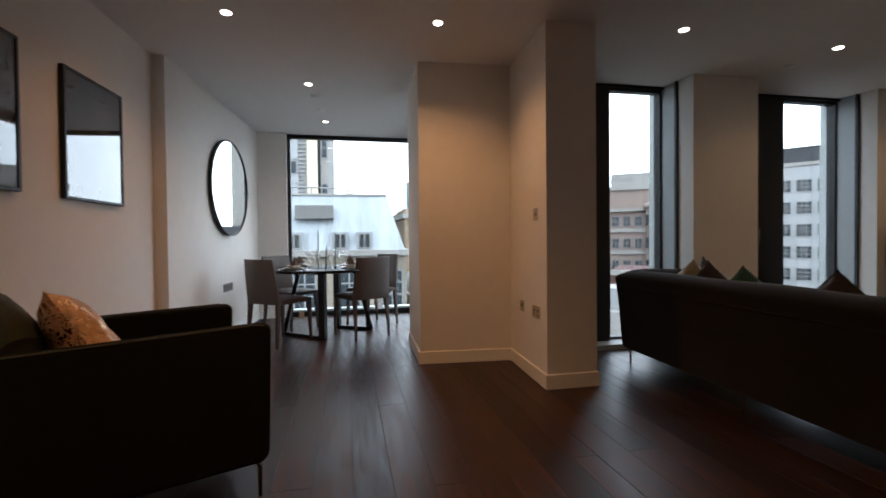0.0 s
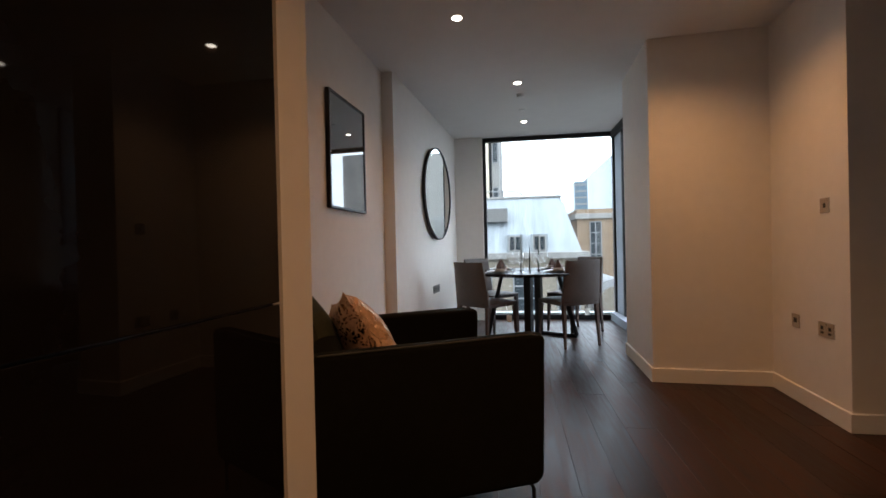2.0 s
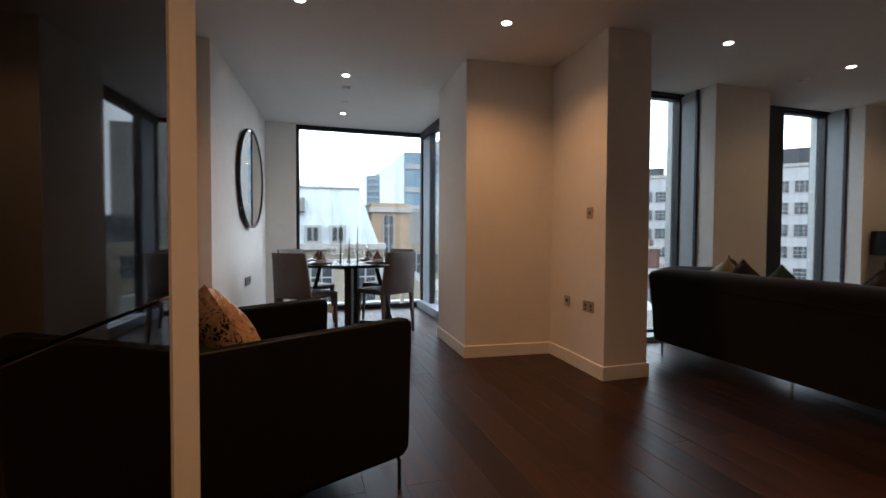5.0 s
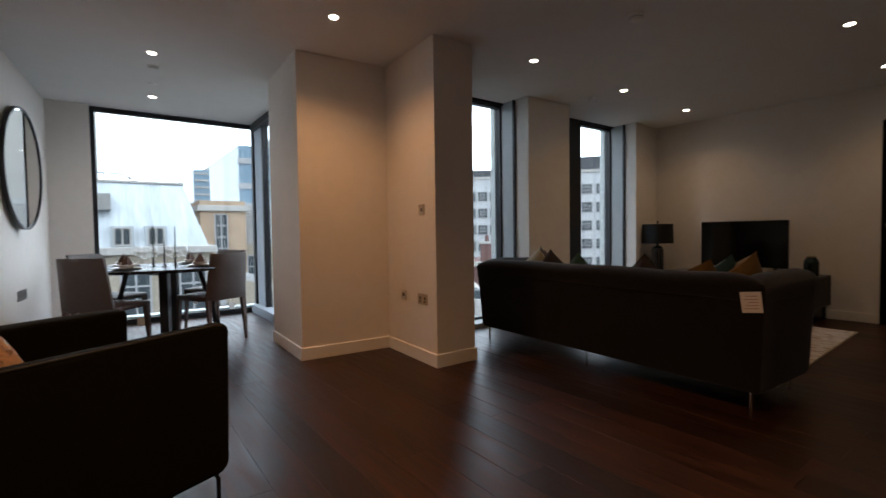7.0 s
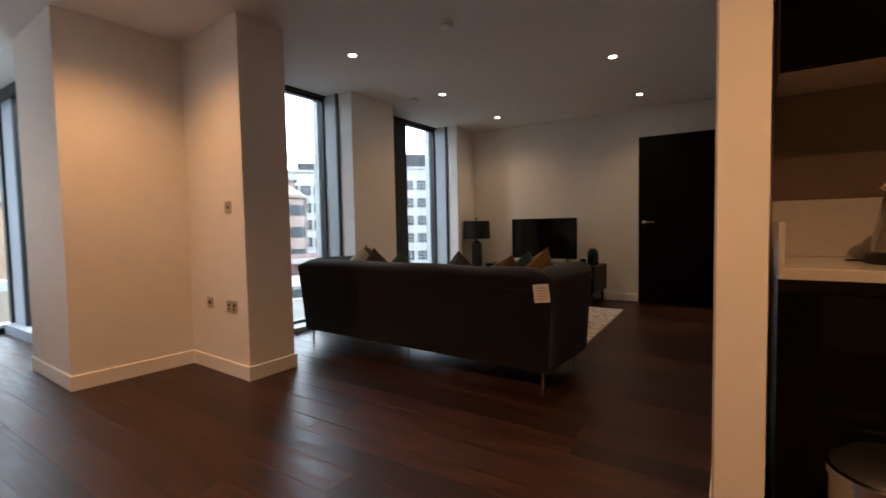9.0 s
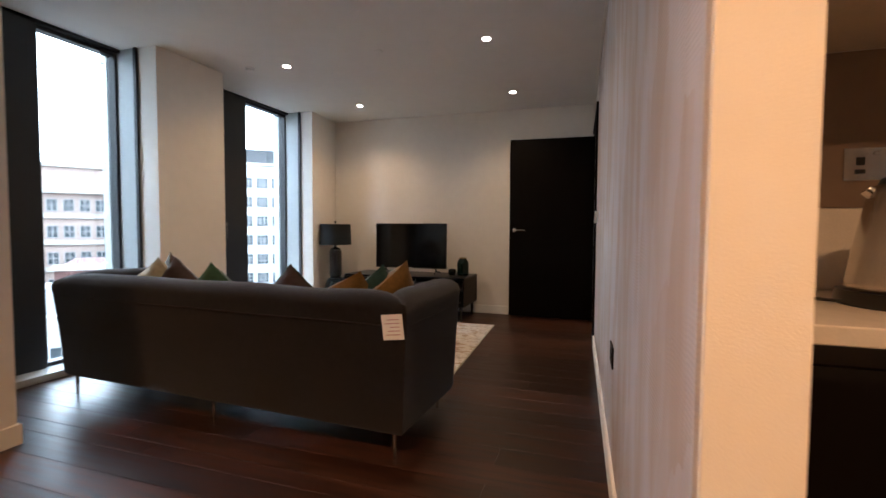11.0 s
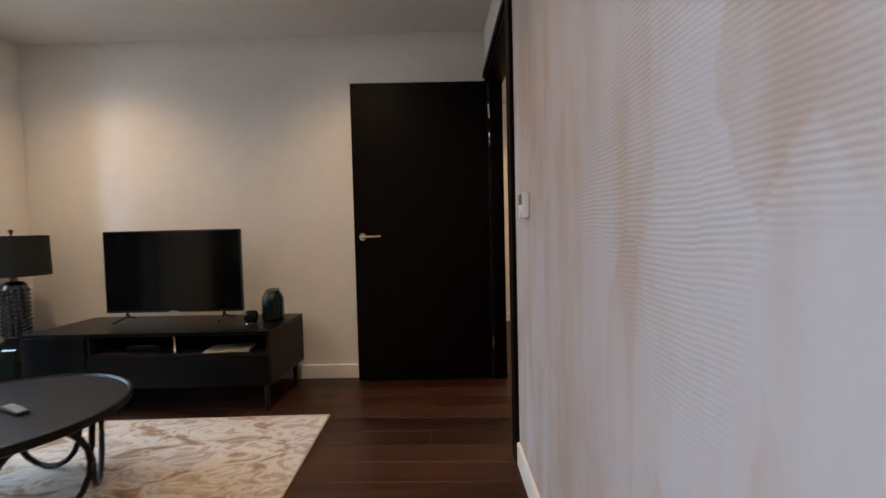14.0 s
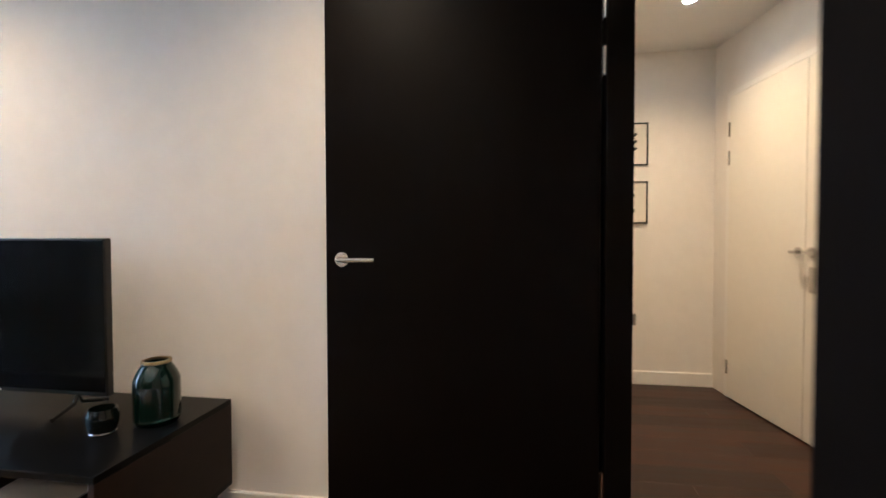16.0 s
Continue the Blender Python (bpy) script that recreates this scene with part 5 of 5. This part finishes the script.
# thin dark sheet on the wall: paints the shade seen between the leaves
part("gap_shade", box(-1.66, -0.205, 0.0006, 0.0018, 0.0, 2.134), M_RAIL, cb, "dark sheet painting the shade in the gaps of the doors")
d1 = part("leaf", box(-0.929, -0.213, 0.002, 0.018, 0.008, 2.13, 0.002), M_HDOOR, cb)
d2 = part("leaf", box(-1.65, -0.936, 0.002, 0.018, 0.008, 2.13, 0.002), M_HDOOR, cb)
lever(d1, -0.885, 0.018, 1.06, 1, -0.0001 - 0.06)
lever(d2, -0.985, 0.018, 1.06, 1, -0.10)
part("lock_plate", box(-1.01, -0.965, 0.018, 0.022, 0.84, 0.98, 0.002), M_STEEL, d2)
for hz in (1.90, 1.70, 0.22):
    part("hinge", tube((-0.215, 0.02, hz - 0.05), (-0.215, 0.02, hz + 0.05), 0.008), M_STEEL, d1)
G = "prints in the hall"
M_PRINTBG = mat("print_paper", (0.74, 0.70, 0.62), 0.6, scale=6, vary=0.03)
M_BOTAN = mat("botanical_ink", (0.05, 0.055, 0.05), 0.7, scale=9, vary=0.3)
for z0, kind in ((1.695, 0), (1.248, 1)):
    pf = thing("picture", pose(8.75, 0.585, z0, 0, 0, 180), "small botanical print in a thin black frame", "picture", G)
    part("frame", boxes([(0.001, 0.018, -0.135, -0.125, 0, 0.325), (0.001, 0.018, 0.125, 0.135, 0, 0.325), (0.001, 0.018, -0.125, 0.125, 0, 0.01), (0.001, 0.018, -0.125, 0.125, 0.315, 0.325)]), M_BLACKM, pf)
    pp = part("print", box(0.001, 0.010, -0.125, 0.125, 0.01, 0.315), M_PRINTBG, pf)
    bm = bmesh.new()
    if kind == 0:
        add_box(bm, 0.010, 0.0112, -0.003, 0.003, 0.06, 0.25)
        for i in range(6):
            s = 1 if i % 2 else -1
            q = Matrix.Translation((0.0106, s * 0.03, 0.09 + i * 0.027)) @ Matrix.Rotation(s * radians(40), 4, "X")
            add_box(bm, -0.0005, 0.0005, -0.03, 0.03, -0.009, 0.009, m=q)
    else:
        for cz in (0.10, 0.215):
            for i in range(7):
                a = 2 * math.pi * i / 7
                add_box(bm, 0.010, 0.0112, 0.028 * math.cos(a) - 0.014, 0.028 * math.cos(a) + 0.014, cz + 0.028 * math.sin(a) - 0.012, cz + 0.028 * math.sin(a) + 0.012)
    part("botanical_drawing", bm, M_BOTAN, pp)
plate("wall_socket", pose(8.75, 0.60, 0.505, 0, 0, 180), 0.147, 0.09, M_STEEL, "brushed steel double socket in the hall", DBL)

# ---- outside ----
M_ASPHALT = mat("asphalt", (0.05, 0.05, 0.052), 0.9, scale=0.3, vary=0.2, bump=0.3, bump_scale=8)
M_SEAM = mat("white_metal_roof", (0.235, 0.255, 0.265), 0.5, spec=0.4, scale=0.9, vary=0.28, stretch=(2.2, 0.3, 0.12))
M_STONE = mat("beige_stone", (0.20, 0.172, 0.132), 0.85, scale=0.7, vary=0.12, bump=0.3, bump_scale=9)
M_BRICKY = mat("yellow_brick", (0.22, 0.155, 0.10), 0.9, scale=1.2, vary=0.2, bump=0.3, bump_scale=14)
M_BRICKR = mat("red_brick", (0.075, 0.036, 0.031), 0.9, scale=1.2, vary=0.2, bump=0.3, bump_scale=14)
M_WHITEB = mat("white_facade", (0.27, 0.272, 0.272), 0.8, scale=0.4, vary=0.06, bump=0.1, bump_scale=6)
M_PINK = mat("pink_stone", (0.20, 0.152, 0.13), 0.85, scale=0.5, vary=0.12)
M_PALE = mat("pale_stone", (0.22, 0.21, 0.193), 0.85, scale=0.5, vary=0.10)
M_DARKROOF = mat("dark_roof", (0.022, 0.024, 0.027), 0.7, scale=0.6, vary=0.15)
M_WGLASS = mat("building_glass", (0.03, 0.037, 0.041), 0.25, spec=0.2, scale=0.4, vary=0.3)
M_BLUEGL = mat("curtain_glass", (0.10, 0.15, 0.19), 0.3, spec=0.25, scale=0.15, vary=0.2)
M_LOUV = mat("louvre_grey", (0.20, 0.20, 0.20), 0.6, scale=1, vary=0.08)
M_WFRAME = mat("white_window_frame", (0.19, 0.19, 0.19), 0.6, scale=3, vary=0.03)
tagged(part("ground", box(-400, 500, -400, 600, -20.4, -20.0), M_ASPHALT), "grey city street far below", "ground", kind="structure")


def win_mesh(name, w, h, cols, rows, bar, material, depth=0.06):
    """Shared meshes for a facade window, in the local xz plane with its outside at -y: frame bars and a pane."""
    fr = []
    for i in range(cols + 1):
        x = -w / 2 + w * i / cols
        fr.append((x - bar / 2, x + bar / 2, -depth, 0.0, 0, h))
    for j in range(rows + 1):
        z = h * j / rows
        fr.append((-w / 2, w / 2, -depth * 0.9, 0.0, z - bar / 2, z + bar / 2))
    a = bpy.data.meshes.new(name + "_frame")
    bm = boxes(fr)
    bm.to_mesh(a)
    bm.free()
    a.materials.append(material)
    p = bpy.data.meshes.new(name + "_pane")
    bm = box(-w / 2, w / 2, -depth * 0.4, 0.02, 0, h)
    bm.to_mesh(p)
    bm.free()
    p.materials.append(M_WGLASS)
    return a, p


def put_window(parent, meshes, x, y, z, rz=0.0):
    f = new("window", meshes[0])
    f.parent = parent
    f.matrix_local = pose(x, y, z, 0, 0, rz)
    g = new("pane", meshes[1])
    g.parent = f
    return f


# white metal mansard over a stone building, opposite the dining corner
b = thing("mansard_building", pose(0, 20, -20), "stone building with pale standing-seam metal mansard roof", "building")
part("wall", box(-14, 3.15, 0.0, 14, 0, 20.55), M_STONE, b)
part("cornice", box(-14.1, 3.35, -0.25, 14, 20.45, 20.72, 0.03), M_PALE, b)
bm = bmesh.new()
lo = [bm.verts.new(c) for c in ((-14, 0.05, 20.72), (3.1, 0.05, 20.72), (3.1, 13.5, 20.72), (-14, 13.5, 20.72))]
hi = [bm.verts.new(c) for c in ((-14, 1.9, 23.12), (2.50, 1.9, 23.12), (2.50, 12.0, 23.12), (-14, 12.0, 23.12))]
bm.faces.new(list(reversed(lo)))
bm.faces.new(hi)
for i in range(4):
    bm.faces.new((lo[i], lo[(i + 1) % 4], hi[(i + 1) % 4], hi[i]))
rf = part("roof", bm, M_SEAM, b)
sm = bpy.data.meshes.new("seam")
bm = bmesh.new()
add_box(bm, -0.018, 0.018, -0.05, 0.01, 0, 2.94)
bm.to_mesh(sm)
bm.free()
sm.materials.append(M_SEAM)
for k in range(34):
    x = -12.2 + 0.42 * k
    o = new("seam", sm)
    o.parent = rf
    o.matrix_local = Matrix.Translation((x, 0.05, 20.72)) @ Matrix.Rotation(-math.atan2(1.85, 2.28), 4, "X") @ Matrix.Rotation(radians(-0.2 * 0), 4, "Y")
part("ridge_cap", box(-14, 2.55, 1.82, 2.1, 23.09, 23.19, 0.02), M_PALE, b)
lv = part("louvre_panel", box(-1.38, 0.18, 0.75, 1.6, 22.02, 22.60), M_LOUV, b, "grey ventilation louvre")
for k in range(7):
    part("slat", box(-1.36, 0.16, 0.69, 0.76, 22.05 + k * 0.08, 22.085 + k * 0.08), M_PALE, lv)
wm = win_mesh("dormer", 0.46, 0.58, 2, 1, 0.05, M_PALE)
for x in (-2.6, -1.35, 0.46, 1.44):
    dm = part("dormer", box(x - 0.33, x + 0.33, 0.06, 1.1, 20.74, 21.46, 0.01), M_SEAM, b)
    put_window(dm, wm, x, 0.055, 20.79)
wm2 = win_mesh("sash", 0.85, 1.5, 2, 3, 0.06, M_WFRAME)
for fl in range(3):
    for k in range(7):
        put_window(b, wm2, 2.55 - 1.75 * k, -0.005, 18.35 - 3.1 * fl)
part("string_course", box(-14.05, 3.2, -0.12, 0.0, 17.75, 17.95), M_PALE, b)
rl = part("roof_rail", path_tube([(-3.5, 2.2, 23.5), (-1.0, 2.2, 23.5), (0.55, 2.2, 23.45), (1.0, 2.2, 23.2), (1.1, 2.2, 23.1)], 0.03, 6), M_LOUV, b)
for k in range(6):
    part("rail_post", tube((-3.2 + 0.8 * k, 2.2, 23.05), (-3.2 + 0.8 * k, 2.2, 23.5), 0.025, n=6), M_LOUV, b)

# tower to its left
b = thing("tower_block", pose(0, 30, -20), "tall block with pale panels, louvres and cream fins", "building")
part("wall", box(-22, -2.12, 0, 16, 0, 48), M_WHITEB, b)
part("side_wall", box(-1.62, -1.0, 0.2, 16, 0, 48), mat("cream_panel", (0.58, 0.50, 0.36), 0.7, scale=0.5, vary=0.05), b)
part("rear_wall", box(-0.82, -0.36, 0.6, 16, 0, 48), M_PALE, b)
part("dark_slot", box(-1.0, -0.82, 0.8, 16, 0, 48), M_DARKROOF, b)
lv = part("louvre_strip", box(-2.12, -1.62, 0.1, 16, 0, 48), M_LOUV, b)
for k in range(60):
    part("slat", box(-2.12, -1.62, 0.0, 0.1, 21.0 + k * 0.24, 21.09 + k * 0.24), M_PALE, lv)
wm = win_mesh("tower_window", 1.3, 0.78, 2, 1, 0.05, M_LOUV)
for fl in range(5):
    for k in range(4):
        put_window(b, wm, -2.85 - 1.9 * k, -0.01, 19.4 + 2.9 * (fl + 1) + 0.0)
for k in range(12):
    part("panel_joint", box(-22, -2.13, -0.03, 0.0, 20.3 + 1.45 * k, 20.34 + 1.45 * k), M_PALE, b)
wm = win_mesh("tower_side_window", 0.34, 1.3, 1, 2, 0.05, M_LOUV)
for fl in range(7):
    put_window(b, wm, -0.59, 0.59, 20.5 + 2.9 * fl)

# yellow brick building and the street's far side
b = thing("brick_building", pose(0, 32, -20), "yellow brick building with a tall arched window", "building")
part("wall", box(4.6, 7.2, 0, 10, 0, 22.6), M_BRICKY, b)
part("cornice", box(4.45, 7.35, -0.2, 10, 22.6, 22.95, 0.03), M_PALE, b)
part("parapet", box(4.6, 7.2, 0.1, 10, 22.95, 23.25), M_BRICKY, b)
wm = win_mesh("tall_window", 0.7, 4.2, 2, 6, 0.07, M_WFRAME)
put_window(b, wm, 5.75, -0.01, 18.2)
b = thing("plant_roof_building", pose(0, 34, -20), "grey roofed building with louvred plant screens", "building")
part("wall", box(7.3, 16, 0, 12, 0, 20.5), M_STONE, b)
ps = part("plant_screen", box(7.4, 12, 0.3, 10, 20.5, 23.3), M_LOUV, b)
for k in range(12):
    part("slat", box(7.4, 12, 0.22, 0.3, 20.6 + k * 0.22, 20.7 + k * 0.22), M_PALE, ps)
part("lower_screen", box(12.1, 15.5, 1, 10, 20.5, 22.3), M_DARKROOF, b)
wm = win_mesh("plain_window", 1.0, 1.5, 2, 2, 0.07, M_WFRAME)
for fl in range(3):
    for k in range(5):
        put_window(b, wm, 8.2 + 1.7 * k, -0.01, 18.2 - 3.0 * fl)
b = thing("arched_building", pose(0, 24, -20), "pale rendered building with an arched gable", "building")
part("wall", box(3.9, 9.5, 0, 6, 0, 18.2), M_PALE, b)
bm = bmesh.new()
add_tube(bm, (5.2, -0.1, 18.2), (5.2, 6, 18.2), 1.1, n=32)
part("gable", bm, M_WHITEB, b, smooth=True)
bm = bmesh.new()
add_tube(bm, (5.2, -0.16, 18.15), (5.2, -0.1, 18.15), 0.8, n=32)
part("gable_recess", bm, M_STONE, b)
wm = win_mesh("lower_window", 0.9, 1.6, 2, 3, 0.06, M_WFRAME)
for k in range(3):
    put_window(b, wm, 4.7 + 1.7 * k, -0.01, 15.4)
b = thing("glass_office", pose(0, 90, -20), "distant blue glass office building", "building")
part("wall", box(12.3, 34, 0, 20, 0, 32.6), M_BLUEGL, b)
for k in range(11):
    part("floor_band", box(12.2, 34.1, -0.15, 0, 19.8 + 1.2 * k, 20.12 + 1.2 * k), M_PALE, b)
part("roof_plant", box(15, 22, 3, 12, 32.6, 33.6), M_PALE, b)
b = thing("grey_office", pose(0, 44, -20), "grey and blue office block", "building")
part("wall", box(9.5, 13.2, 0, 14, 0, 29), M_BLUEGL, b)
part("end_wall", box(13.2, 19, 0.3, 14, 0, 30.5), M_PALE, b)
for k in range(8):
    part("floor_band", box(9.4, 13.2, -0.12, 0, 12 + 2.2 * k, 12.5 + 2.2 * k), M_LOUV, b)


def facade(name, label, center, width, z1, wall, cols, rows, win, storey, first, groups=1, band=None, depth=14, x_from=None):
    """A building whose front faces the origin of the walk, with a grid of windows from the top down."""
    a = math.degrees(math.atan2(center[1], center[0])) - 90
    b = thing(name, pose(center[0], center[1], -20, 0, 0, a), label, "building")
    part("wall", box(-width / 2, width / 2, 0, depth, 0, 20 + z1), wall, b)
    for r in range(rows):
        for c in range(cols):
            put_window(b, win, -width / 2 + width * (c + 0.5) / cols, -0.01, 20 + first - storey * r)
        if band:
            part("string_course", box(-width / 2 - 0.1, width / 2 + 0.1, -0.25, 0.0, 20 + first - storey * r - 0.75, 20 + first - storey * r - 0.25), band, b)
    return b


def polar(deg, dist):
    return (2.0 + dist * math.cos(radians(deg)), 1.2 + dist * math.sin(radians(deg)))


wm = win_mesh("grid_window", 1.75, 1.75, 3, 3, 0.09, M_WFRAME, 0.12)
b = facade("white_office", "large white building with rows of grid windows", polar(37.0, 84), 17, 11.6, M_WHITEB, 7, 9, wm, 3.25, 7.7)
part("roof_storey", box(-8.0, 8.0, 1.0, 12, 31.6, 34.4), M_DARKROOF, b)
part("parapet", box(-8.6, 8.6, -0.2, 0.4, 31.5, 32.0), M_PALE, b)
b = facade("white_office_wing", "lower white wing with rows of grid windows", polar(48.2, 86), 15.6, 11.2, M_WHITEB, 7, 10, wm, 3.15, 7.0)
part("parapet", box(-7.9, 7.9, -0.2, 0.4, 31.1, 31.6), M_PALE, b)
part("roof_plant", box(-6.0, 0.5, 3, 9, 31.2, 33.2), M_DARKROOF, b)
part("roof_plant", box(1.5, 6.5, 2, 10, 31.2, 33.6), M_PALE, b)
wm = win_mesh("banded_window", 0.85, 1.2, 2, 2, 0.07, M_WFRAME, 0.1)
b = facade("banded_building", "pink and cream stone building with stepped upper storeys", polar(56.5, 60), 10.5, 4.6, M_PINK, 8, 7, wm, 2.7, 2.6, band=M_PALE)
part("upper_storey", box(-4.2, 4.0, 1.5, 12, 24.6, 27.2), M_PINK, b)
part("upper_cornice", box(-4.5, 4.3, 1.2, 12, 27.2, 27.6), M_PALE, b)
part("top_storey", box(-2.6, 3.0, 2.5, 10, 27.6, 29.4), M_PALE, b)
part("main_cornice", box(-5.6, 5.6, -0.5, 1, 24.4, 24.8), M_PALE, b)
bm = bmesh.new()
add_lathe(bm, [(1.7, 14), (1.7, 24.6), (2.0, 24.8), (2.0, 25.1), (1.2, 25.6), (0, 26.4)], 24, 3.2, -0.6)
tr = part("turret", bm, M_PINK, b, smooth=True)
for r in range(3):
    part("turret_window_band", lathe([(1.70, 22.6 - 2.7 * r), (1.74, 22.6 - 2.7 * r), (1.74, 23.9 - 2.7 * r), (1.70, 23.9 - 2.7 * r)], 24, 3.2, -0.6), M_WGLASS, tr)
wm = win_mesh("red_window", 0.9, 1.3, 2, 2, 0.08, M_WFRAME, 0.1)
b = facade("red_brick_house", "red brick building with white windows and a chimney", polar(53.6, 40), 9.0, -1.9, M_BRICKR, 6, 4, wm, 2.9, -4.6, band=M_PALE)
part("parapet", box(-4.6, 4.6, -0.2, 0.3, 18.0, 18.4), M_PALE, b)
ch2 = part("chimney", box(1.9, 3.1, 1, 2.2, 18.1, 20.0), M_BRICKR, b)
part("chimney_cap", box(1.75, 3.25, 0.85, 2.35, 20.0, 20.25), M_PALE, ch2)
part("chimney_pot", tube((2.5, 1.6, 20.25), (2.5, 1.6, 20.8), 0.2, 0.16, 12), M_BRICKR, ch2)
b = facade("low_roof_building", "low pale building with flat roof and skylights", polar(59, 26), 8.0, -3.0, M_PALE, 4, 3, wm, 3.0, -5.6)
part("roof_plant", box(-2.0, 1.2, 1, 4, 17.0, 18.2), M_LOUV, b)
part("skylight", box(1.6, 3.2, 0.6, 2.2, 17.0, 17.5), M_WGLASS, b)
b = facade("white_court_building", "low white rendered building", polar(45, 30), 9.0, -6.5, M_WHITEB, 5, 2, wm, 3.0, -9.0)

# ---- floor boards ----
def plank_mat():
    m = bpy.data.materials.new("dark_oak_plank")
    m.use_nodes = True
    n, l = m.node_tree.nodes, m.node_tree.links
    b = n["Principled BSDF"]
    tc = n.new("ShaderNodeTexCoord")
    oi = n.new("ShaderNodeObjectInfo")
    cb = n.new("ShaderNodeCombineXYZ")
    mu = n.new("ShaderNodeMath")
    mu.operation = "MULTIPLY"
    mu.inputs[1].default_value = 37.0
    l.new(oi.outputs["Random"], mu.inputs[0])
    l.new(mu.outputs[0], cb.inputs[0])
    l.new(mu.outputs[0], cb.inputs[1])
    ad = n.new("ShaderNodeVectorMath")
    l.new(tc.outputs["Object"], ad.inputs[0])
    l.new(cb.outputs[0], ad.inputs[1])
    mp = n.new("ShaderNodeMapping")
    mp.inputs["Scale"].default_value = (14, 1.1, 1)
    l.new(ad.outputs[0], mp.inputs[0])
    t = n.new("ShaderNodeTexNoise")
    t.inputs["Scale"].default_value, t.inputs["Detail"].default_value, t.inputs["Distortion"].default_value = 2.4, 8, 0.6
    l.new(mp.outputs[0], t.inputs[0])
    r = n.new("ShaderNodeValToRGB")
    r.color_ramp.elements[0].position, r.color_ramp.elements[0].color = 0.3, (0.0095, 0.0042, 0.0028, 1)
    r.color_ramp.elements[1].position, r.color_ramp.elements[1].color = 0.72, (0.053, 0.0200, 0.0110, 1)
    l.new(t.outputs[0], r.inputs[0])
    vr = n.new("ShaderNodeMapRange")
    vr.inputs[3].default_value, vr.inputs[4].default_value = 0.55, 1.5
    l.new(oi.outputs["Random"], vr.inputs[0])
    sc = n.new("ShaderNodeVectorMath")
    sc.operation = "SCALE"
    l.new(r.outputs[0], sc.inputs[0])
    l.new(vr.outputs[0], sc.inputs["Scale"])
    l.new(sc.outputs[0], b.inputs["Base Color"])
    rr = n.new("ShaderNodeMapRange")
    rr.inputs[1].default_value, rr.inputs[2].default_value = 0.3, 0.7
    rr.inputs[3].default_value, rr.inputs[4].default_value = 0.30, 0.46
    l.new(t.outputs[0], rr.inputs[0])
    l.new(rr.outputs[0], b.inputs["Roughness"])
    b.inputs["Specular IOR Level"].default_value = 0.27
    bp = n.new("ShaderNodeBump")
    bp.inputs["Strength"].default_value, bp.inputs["Distance"].default_value = 0.22, 0.002
    l.new(t.outputs[0], bp.inputs["Height"])
    l.new(bp.outputs[0], b.inputs["Normal"])
    return m


M_PLANK = plank_mat()
PW, GAP, BV = 0.172, 0.0007, 0.0010
plank_cache = {}


def plank_mesh(w, length):
    key = (round(w, 3), round(length, 3))
    if key not in plank_cache:
        me = bpy.data.meshes.new("plank")
        a, c = w / 2 - GAP / 2, length / 2 - GAP / 2
        vs, z = [], (-0.0078, -BV * 0.6, 0.0)
        for k, ins in ((0, 0.0), (1, 0.0), (2, BV)):
            vs += [(-a + ins, -c + ins, z[k]), (a - ins, -c + ins, z[k]), (a - ins, c - ins, z[k]), (-a + ins, c - ins, z[k])]
        fs = [(8, 9, 10, 11)] + [(4 * k + i, 4 * k + (i + 1) % 4, 4 * k + 4 + (i + 1) % 4, 4 * k + 4 + i) for k in (0, 1) for i in range(4)]
        me.from_pydata(vs, [], fs)
        me.materials.append(M_PLANK)
        plank_cache[key] = me
    return plank_cache[key]


def lay(x0, x1, y0, y1, rnd):
    x = x0
    while x < x1 - 0.01:
        w = min(PW, x1 - x)
        y = y0
        length = rnd.choice((0.62, 1.05, 1.5, 1.9))
        while y < y1 - 0.01:
            ln = min(length, y1 - y)
            if y1 - y - ln < 0.25:
                ln = y1 - y
            o = new("plank", plank_mesh(w, ln))
            o.parent = floor
            o.location = (x + w / 2, y + ln / 2, 0)
            y += ln
            length = rnd.choice((1.5, 1.9, 1.9, 2.2))
        x += PW


rnd = random.Random(7)
lay(-0.98, 1.90, -0.9, 7.62, rnd)
lay(1.902, 2.70, -0.9, 5.0, rnd)
lay(2.702, 6.72, 0.95, 5.0, rnd)
lay(5.0, 6.73, -0.6, 0.945, rnd)
lay(6.735, 8.77, -0.4, 1.36, rnd)
